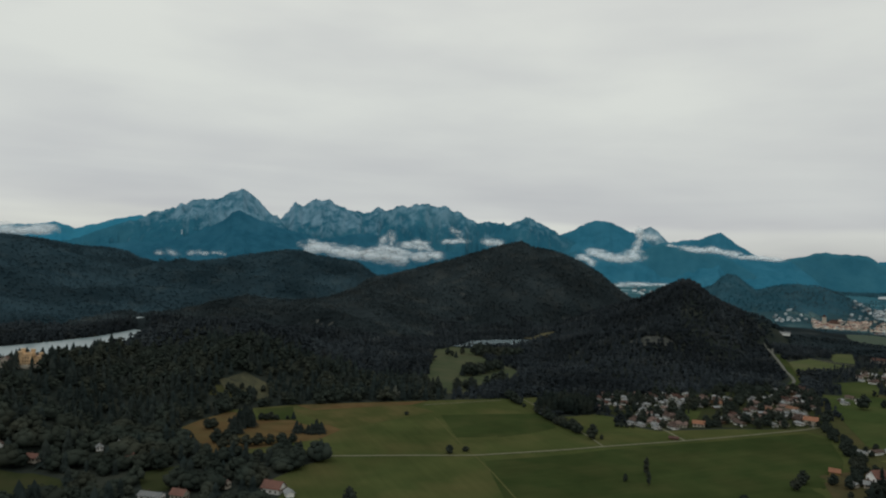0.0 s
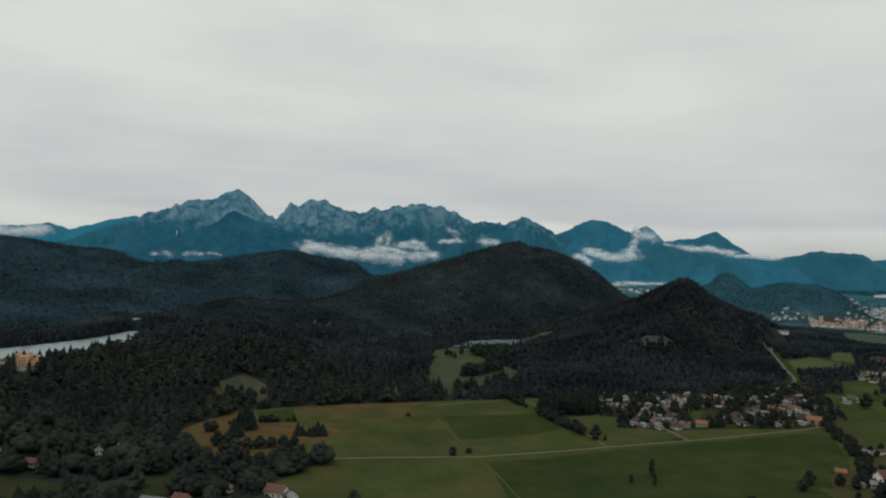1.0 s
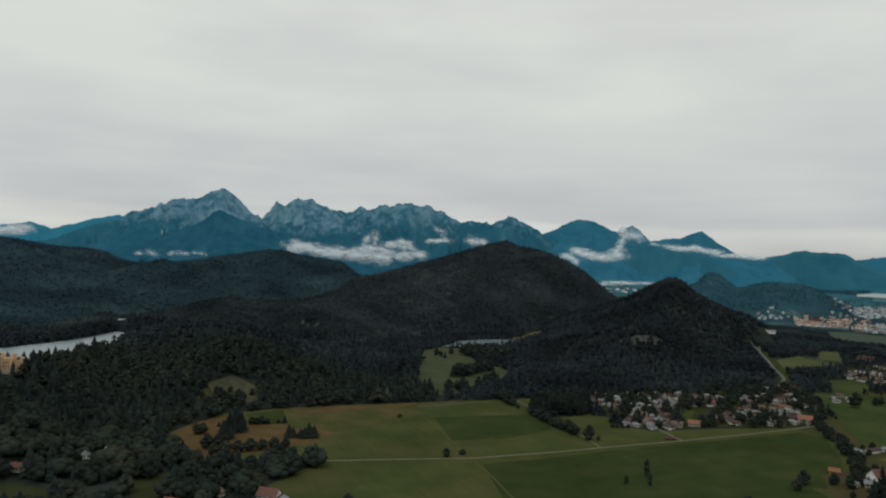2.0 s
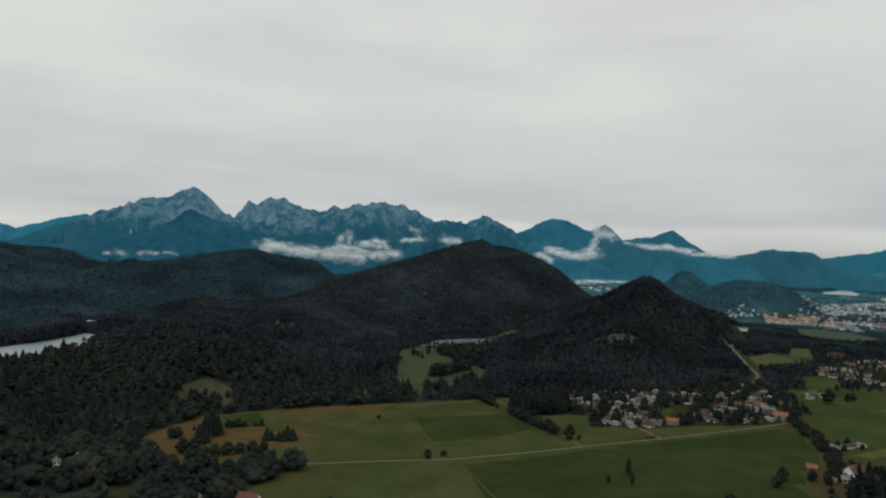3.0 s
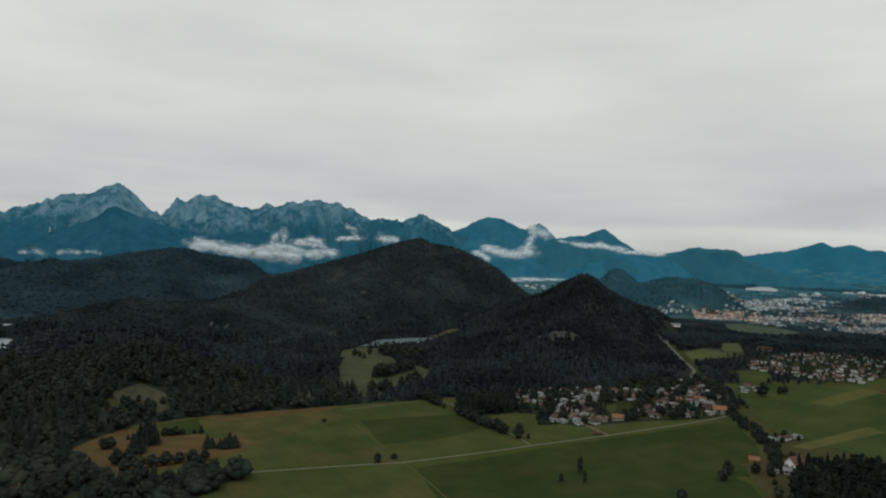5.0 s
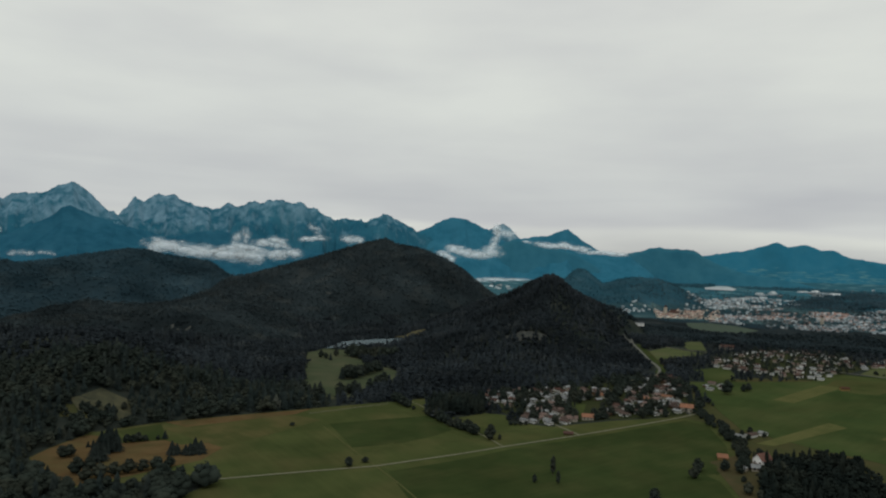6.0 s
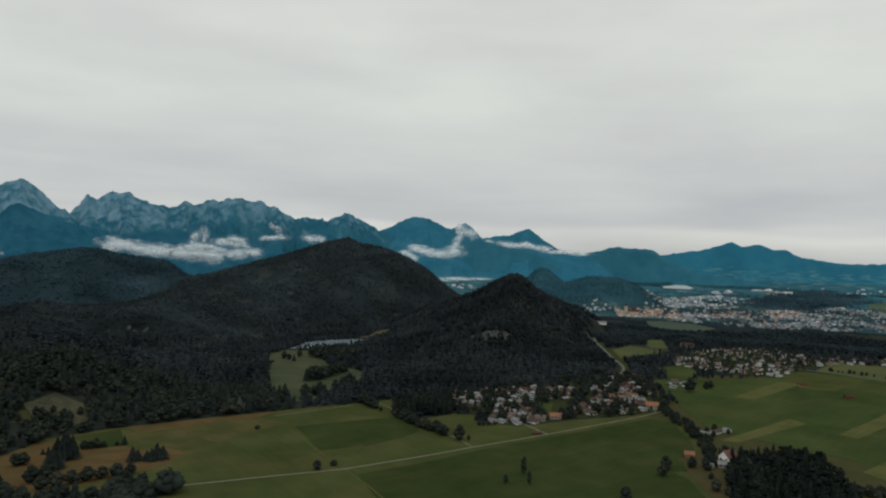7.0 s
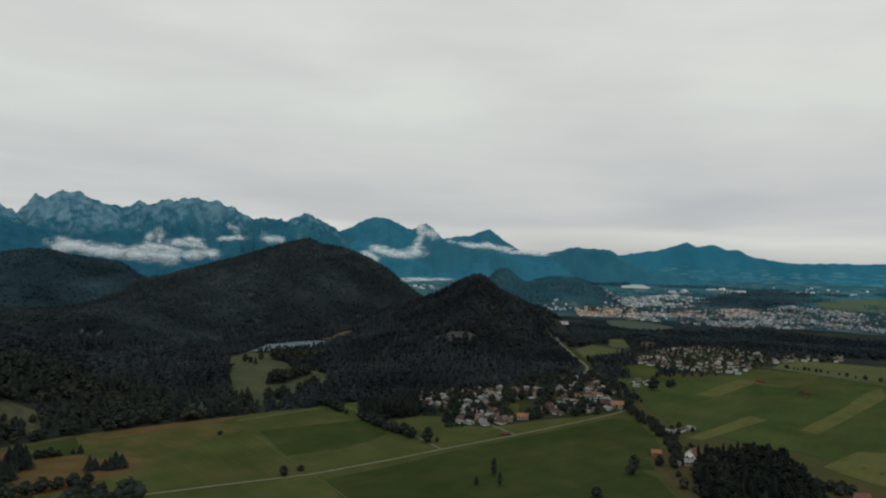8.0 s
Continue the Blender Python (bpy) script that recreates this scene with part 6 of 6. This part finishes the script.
def castle(x, y, turn, base):
    """A square battlemented block with four corner towers."""
    root = new("castle")
    root.matrix_basis = pose(x, y, base, 0, 0, turn) @ Matrix.Diagonal((0.6, 0.6, 0.66, 1))
    bm = bmesh.new()
    box(bm, -14, 2, -10, 10, -8, 19)
    part("wall", bm, M_STONE, root)
    bm = bmesh.new()
    box(bm, 2.02, 15, -8, 9, -8, 13.5)
    part("wing", bm, M_STONE, root)
    bm = bmesh.new()
    box(bm, -17, 19, -16, -10.02, -8, 2.5)
    part("terrace_wall", bm, M_CREAM, root)
    for mx, w, l, z in ((-6, 16, 20, 19), (8.5, 13, 17, 13.5)):
        bm = bmesh.new()
        battlements(bm, w, l, z)
        bmesh.ops.translate(bm, verts=bm.verts[:], vec=(mx, 0, 0))
        part("battlement", bm, M_STONE, root)
    for tx, ty, tz, wide in ((-14, -10, 24, 1), (2, -10, 21.5, 0.8), (-14, 10, 26, 1), (2, 10, 25, 1.1), (15, -8, 16, 0.9), (15, 9, 19, 0.9)):
        bm = bmesh.new()
        ring = [[bm.verts.new((tx + r * wide * math.cos(a), ty + r * wide * math.sin(a), z)) for a in np.linspace(0, 6.283, 9)[:-1]] for r, z in ((3.6, -8), (3.4, tz - 2.5), (4.0, tz - 2), (4.0, tz))]
        for r0, r1 in zip(ring, ring[1:]):
            for i in range(8):
                bm.faces.new((r0[i], r0[(i + 1) % 8], r1[(i + 1) % 8], r1[i]))
        bm.faces.new(ring[-1])
        part("tower", bm, M_STONE, root)
    for wx, wy, heights in ((-10, -10.02, (3, 8, 13)), (-6, -10.02, (3, 8, 13)), (-2, -10.02, (3, 8, 13)), (6, -8.02, (3, 8)), (11, -8.02, (3, 8))):
        for z in heights:
            o = new("window", W_MESH)
            o.parent = root
            o.matrix_basis = pose(wx, wy, z, 0, 0, 0) @ Matrix.Diagonal((1.2, 1, 1.7, 1))
    for wy in (-3, 4):
        for z in (3, 8):
            o = new("window", W_MESH)
            o.parent = root
            o.matrix_basis = pose(15.02, wy, z, 0, 0, 90) @ Matrix.Diagonal((1.2, 1, 1.7, 1))
    bm = bmesh.new()
    gable_roof(bm, 9, 12, 13.7, 17, 0.2)
    bmesh.ops.translate(bm, verts=bm.verts[:], vec=(8.5, 0, 0))
    part("roof", bm, M_DUSTY, root, "faded pinkish tiled roof")
    return tagged(root, "ochre-yellow castle with battlements and corner towers above the lake", "castle")


castle(-447, 716, 20, 47.5)
lone_house(8, 11, 7, 10, M_CREAM, M_DUSTY, -462, 697, 25, "pale castle outbuilding with a faded red roof", lift=2, name="castle_wing", category="castle")
lone_house(12, 30, 10, 16, T_OCHRE, M_RED, 1195, 2120, 60, "large pale old monastery with a red roof", panes=False, name="monastery", category="monastery", chimney=False)
lone_house(9, 20, 7, 11, material("yellow_castle_stucco", (0.62, 0.54, 0.4), (0.52, 0.46, 0.35), 8), M_RED, 1240, 2200, 40, "yellow hilltop castle with a steep red roof", panes=False, lift=2, name="town_castle", category="castle", chimney=False)


def church_tower(x, y, tall, label):
    root = new("church_tower")
    root.matrix_basis = pose(x, y, float(height(x, y)) - 1, 0, 0, 25)
    bm = bmesh.new()
    box(bm, -4, 4, -4, 4, 0, tall)
    part("shaft", bm, M_CREAM, root)
    bm = bmesh.new()
    v = [bm.verts.new(p) for p in ((-4.5, -4.5, tall), (4.5, -4.5, tall), (4.5, 4.5, tall), (-4.5, 4.5, tall), (0, 0, tall + 9))]
    for f in ((0, 1, 4), (1, 2, 4), (2, 3, 4), (3, 0, 4), (3, 2, 1, 0)):
        bm.faces.new([v[i] for i in f])
    part("spire", bm, M_RED, root)
    return tagged(root, label, "church tower")


church_tower(1180, 2150, 27, "pale church tower with a pointed red roof")
church_tower(1560, 1880, 24, "pale slender tower among town houses")


# ---- low cloud along the mountains ----
def mist_material():
    """Thin cloud that lets light through, dense in the heart of a puff and torn by noise towards its rim."""
    m = bpy.data.materials.new("low_cloud")
    m.use_nodes = True
    n, l = m.node_tree.nodes, m.node_tree.links
    n.remove(n["Principled BSDF"])
    out = n["Material Output"]
    geo = n.new("ShaderNodeNewGeometry")
    mp = n.new("ShaderNodeMapping")
    mp.inputs["Scale"].default_value = (0.02, 0.02, 0.05)
    l.new(geo.outputs["Position"], mp.inputs["Vector"])
    t = n.new("ShaderNodeTexNoise")
    t.inputs["Scale"].default_value, t.inputs["Detail"].default_value, t.inputs["Roughness"].default_value = 1.0, 3.0, 0.52
    l.new(mp.outputs[0], t.inputs["Vector"])
    heart = n.new("ShaderNodeAttribute")
    heart.attribute_name = "puff_heart"
    tear = n.new("ShaderNodeMath")
    tear.operation = "MULTIPLY_ADD"
    l.new(t.outputs[0], tear.inputs[0])
    tear.inputs[1].default_value = 2.2
    l.new(heart.outputs["Fac"], tear.inputs[2])
    mr = n.new("ShaderNodeMapRange")
    mr.interpolation_type = "SMOOTHSTEP"
    mr.inputs[1].default_value, mr.inputs[2].default_value, mr.inputs[3].default_value, mr.inputs[4].default_value = 1.0, 2.65, 0.0, 0.97
    l.new(tear.outputs[0], mr.inputs[0])
    dif, thru, mix1, clear, mix2 = (n.new("ShaderNode" + k) for k in ("BsdfDiffuse", "BsdfTranslucent", "MixShader", "BsdfTransparent", "MixShader"))
    dif.inputs[0].default_value = thru.inputs[0].default_value = (0.88, 0.95, 0.99, 1)
    l.new(dif.outputs[0], mix1.inputs[1])
    l.new(thru.outputs[0], mix1.inputs[2])
    l.new(mr.outputs[0], mix2.inputs[0])
    l.new(clear.outputs[0], mix2.inputs[1])
    l.new(mix1.outputs[0], mix2.inputs[2])
    l.new(mix2.outputs[0], out.inputs["Surface"])
    return m


M_MIST = mist_material()
MIST_RNG = np.random.default_rng(8)


def mist(label, spine, puffs, thick, length=34, rng_m=3050.0, dense=1.0):
    """A bank of low cloud: overlapping puffs along a line of bearings and heights, each thick in its middle and thin at its rim."""
    b, zz = np.array(spine, float).T
    V, F, D, n = [], [], [], 0
    for t in np.linspace(0, len(b) - 1, puffs):
        th = radians(float(np.interp(t, np.arange(len(b)), b)) + MIST_RNG.normal(0, 0.06))
        z = float(np.interp(t, np.arange(len(b)), zz)) + MIST_RNG.normal(0, thick * 0.18)
        r = rng_m + MIST_RNG.uniform(-120, 60)
        sx, sz = length * MIST_RNG.uniform(0.7, 1.35), thick * MIST_RNG.uniform(0.75, 1.25)
        c, s = math.cos(-th), math.sin(-th)
        q = MIST_RNG.uniform(0, 90)
        lump = 0.78 + fractal(BALL_V[:, 0] * 3 + q, BALL_V[:, 2] * 3 + BALL_V[:, 1] * 2, 1.6, 4, 5)[:, None] * 0.5
        p = BALL_V * lump * (sx, 14, sz)
        for k, full in ((1.0, 1.0), (1.8, 0.55)):
            veil = p * (k, 1, k * 1.15) + (0, 0 if k == 1 else 8, 0 if k == 1 else sz * 0.3)
            V.append(np.stack([veil[:, 0] * c - veil[:, 1] * s + CX + r * math.sin(th), veil[:, 0] * s + veil[:, 1] * c + CY + r * math.cos(th), veil[:, 2] + z], -1))
            F.append(BALL_F + n)
            D.append(np.clip(-BALL_V[:, 1], 0, 1) ** 2 * 1.3 * full * dense)
            n += len(BALL_V)
    me = mesh_np("low_cloud", np.concatenate(V), np.concatenate(F), [M_MIST], flat=False)
    me.attributes.new("puff_heart", "FLOAT", "POINT").data.foreach_set("value", np.concatenate(D).astype(np.float32))
    tagged(new("low_cloud", me), label, "cloud", "low clouds", "stuff")


def ball():
    """The near half of a ball, as a shell."""
    bm = bmesh.new()
    bmesh.ops.create_icosphere(bm, subdivisions=3, radius=1)
    v = np.array([x.co[:] for x in bm.verts])
    f = np.array([[x.index for x in g.verts] for g in bm.faces if g.calc_center_median().y < 0.02])
    bm.free()
    return v, f


BALL_V, BALL_F = ball()
mist("long white bank of fog below the rocky mountain", [(-10.4, 184), (-9.3, 178), (-8.0, 169), (-6.6, 161), (-5.3, 157), (-4.2, 155), (-3.4, 152)], 17, 15, 36, dense=1.15)
mist("billowing upper edge of the fog bank", [(-6.6, 174), (-5.6, 188), (-4.9, 197), (-4.3, 190), (-3.8, 193), (-3.0, 180)], 9, 9, 26, dense=0.9)
mist("thin wisp of fog rising from the bank", [(-5.1, 212), (-4.9, 227), (-4.7, 238)], 4, 12, 11, dense=0.5)
mist("thin wisp of fog climbing a gully", [(-4.3, 214), (-4.2, 243), (-4.4, 264)], 6, 12, 8, dense=0.5)
mist("ragged ring of fog beside the bank", [(-3.2, 212), (-2.4, 212), (-1.8, 203), (-1.3, 198), (-1.4, 218), (-2.0, 228)], 9, 8, 20, dense=0.85)
mist("white fog patch against the dark slope", [(-2.2, 157), (-1.5, 166), (-0.5, 173)], 6, 12, 26, dense=1.15)
mist("small torn cloud on the rocky slope", [(0.1, 236), (0.8, 239), (1.5, 241)], 5, 6, 18)
mist("thin cloud streak in a steep gully", [(0.6, 298), (1.0, 277), (1.4, 255)], 5, 11, 11, dense=0.6)
mist("small cloud patch above the hill", [(3.6, 243), (4.1, 238), (4.6, 238)], 4, 10, 18, dense=0.8)
mist("faint wisps at the end of the fog bank", [(-11.2, 178), (-10.9, 198), (-10.4, 211)], 5, 10, 16, dense=0.5)
mist("white fog lying in the side valley", [(12.4, 213), (13.0, 201), (13.7, 194), (14.4, 193), (15.2, 195), (15.6, 209)], 11, 11, 24, dense=1.1)
mist("cloud climbing to the distant peak", [(15.5, 223), (15.8, 250), (16.0, 280), (15.9, 300), (15.9, 312)], 9, 13, 12, dense=0.8)
mist("thin cloud on the flank of the distant peak", [(16.1, 293), (16.6, 287), (17.0, 287)], 4, 9, 16, dense=0.7)
mist("fog patch behind the rounded hill", [(11.5, 191), (12.0, 184), (12.3, 175)], 4, 10, 16)
mist("tiny cloud shred above the valley", [(18.3, 257), (18.7, 256), (19.1, 252)], 3, 4, 12, dense=0.7)
mist("band of cloud across the blue mountain", [(19.6, 250), (20.2, 242), (20.8, 242), (21.4, 247), (21.9, 239), (22.5, 233), (23.2, 226)], 14, 7, 22)
mist("cloud bank at the end of the range", [(23.5, 221), (24.2, 222), (25.0, 220), (25.8, 217)], 8, 5, 26, dense=1.1)
mist("low fog patches behind the wooded hill", [(-20.0, 140), (-19.6, 144), (-19.2, 143), (-18.9, 140)], 5, 6, 12, dense=0.5)
mist("small fog patch behind the wooded hill", [(-18.3, 149), (-18.0, 145), (-17.6, 143)], 4, 5, 10, dense=0.45)
mist("faint fog over the wooded saddle", [(-22.4, 136), (-21.9, 144), (-21.4, 140)], 4, 8, 18, dense=0.4)
mist("tiny white cloud shred on the wooded slope", [(-20.8, 228), (-20.8, 221)], 2, 4, 2.6, dense=0.7)
mist("fog filling the far valley beyond the hills", [(-33, 203), (-31.9, 200), (-30.8, 207), (-29.8, 214)], 7, 12, 32)
mist("thin line of ground fog on the valley floor", [(13.9, 66), (14.8, 73), (16.0, 80), (17.8, 82)], 9, 5, 40, 3450.0, 0.8)
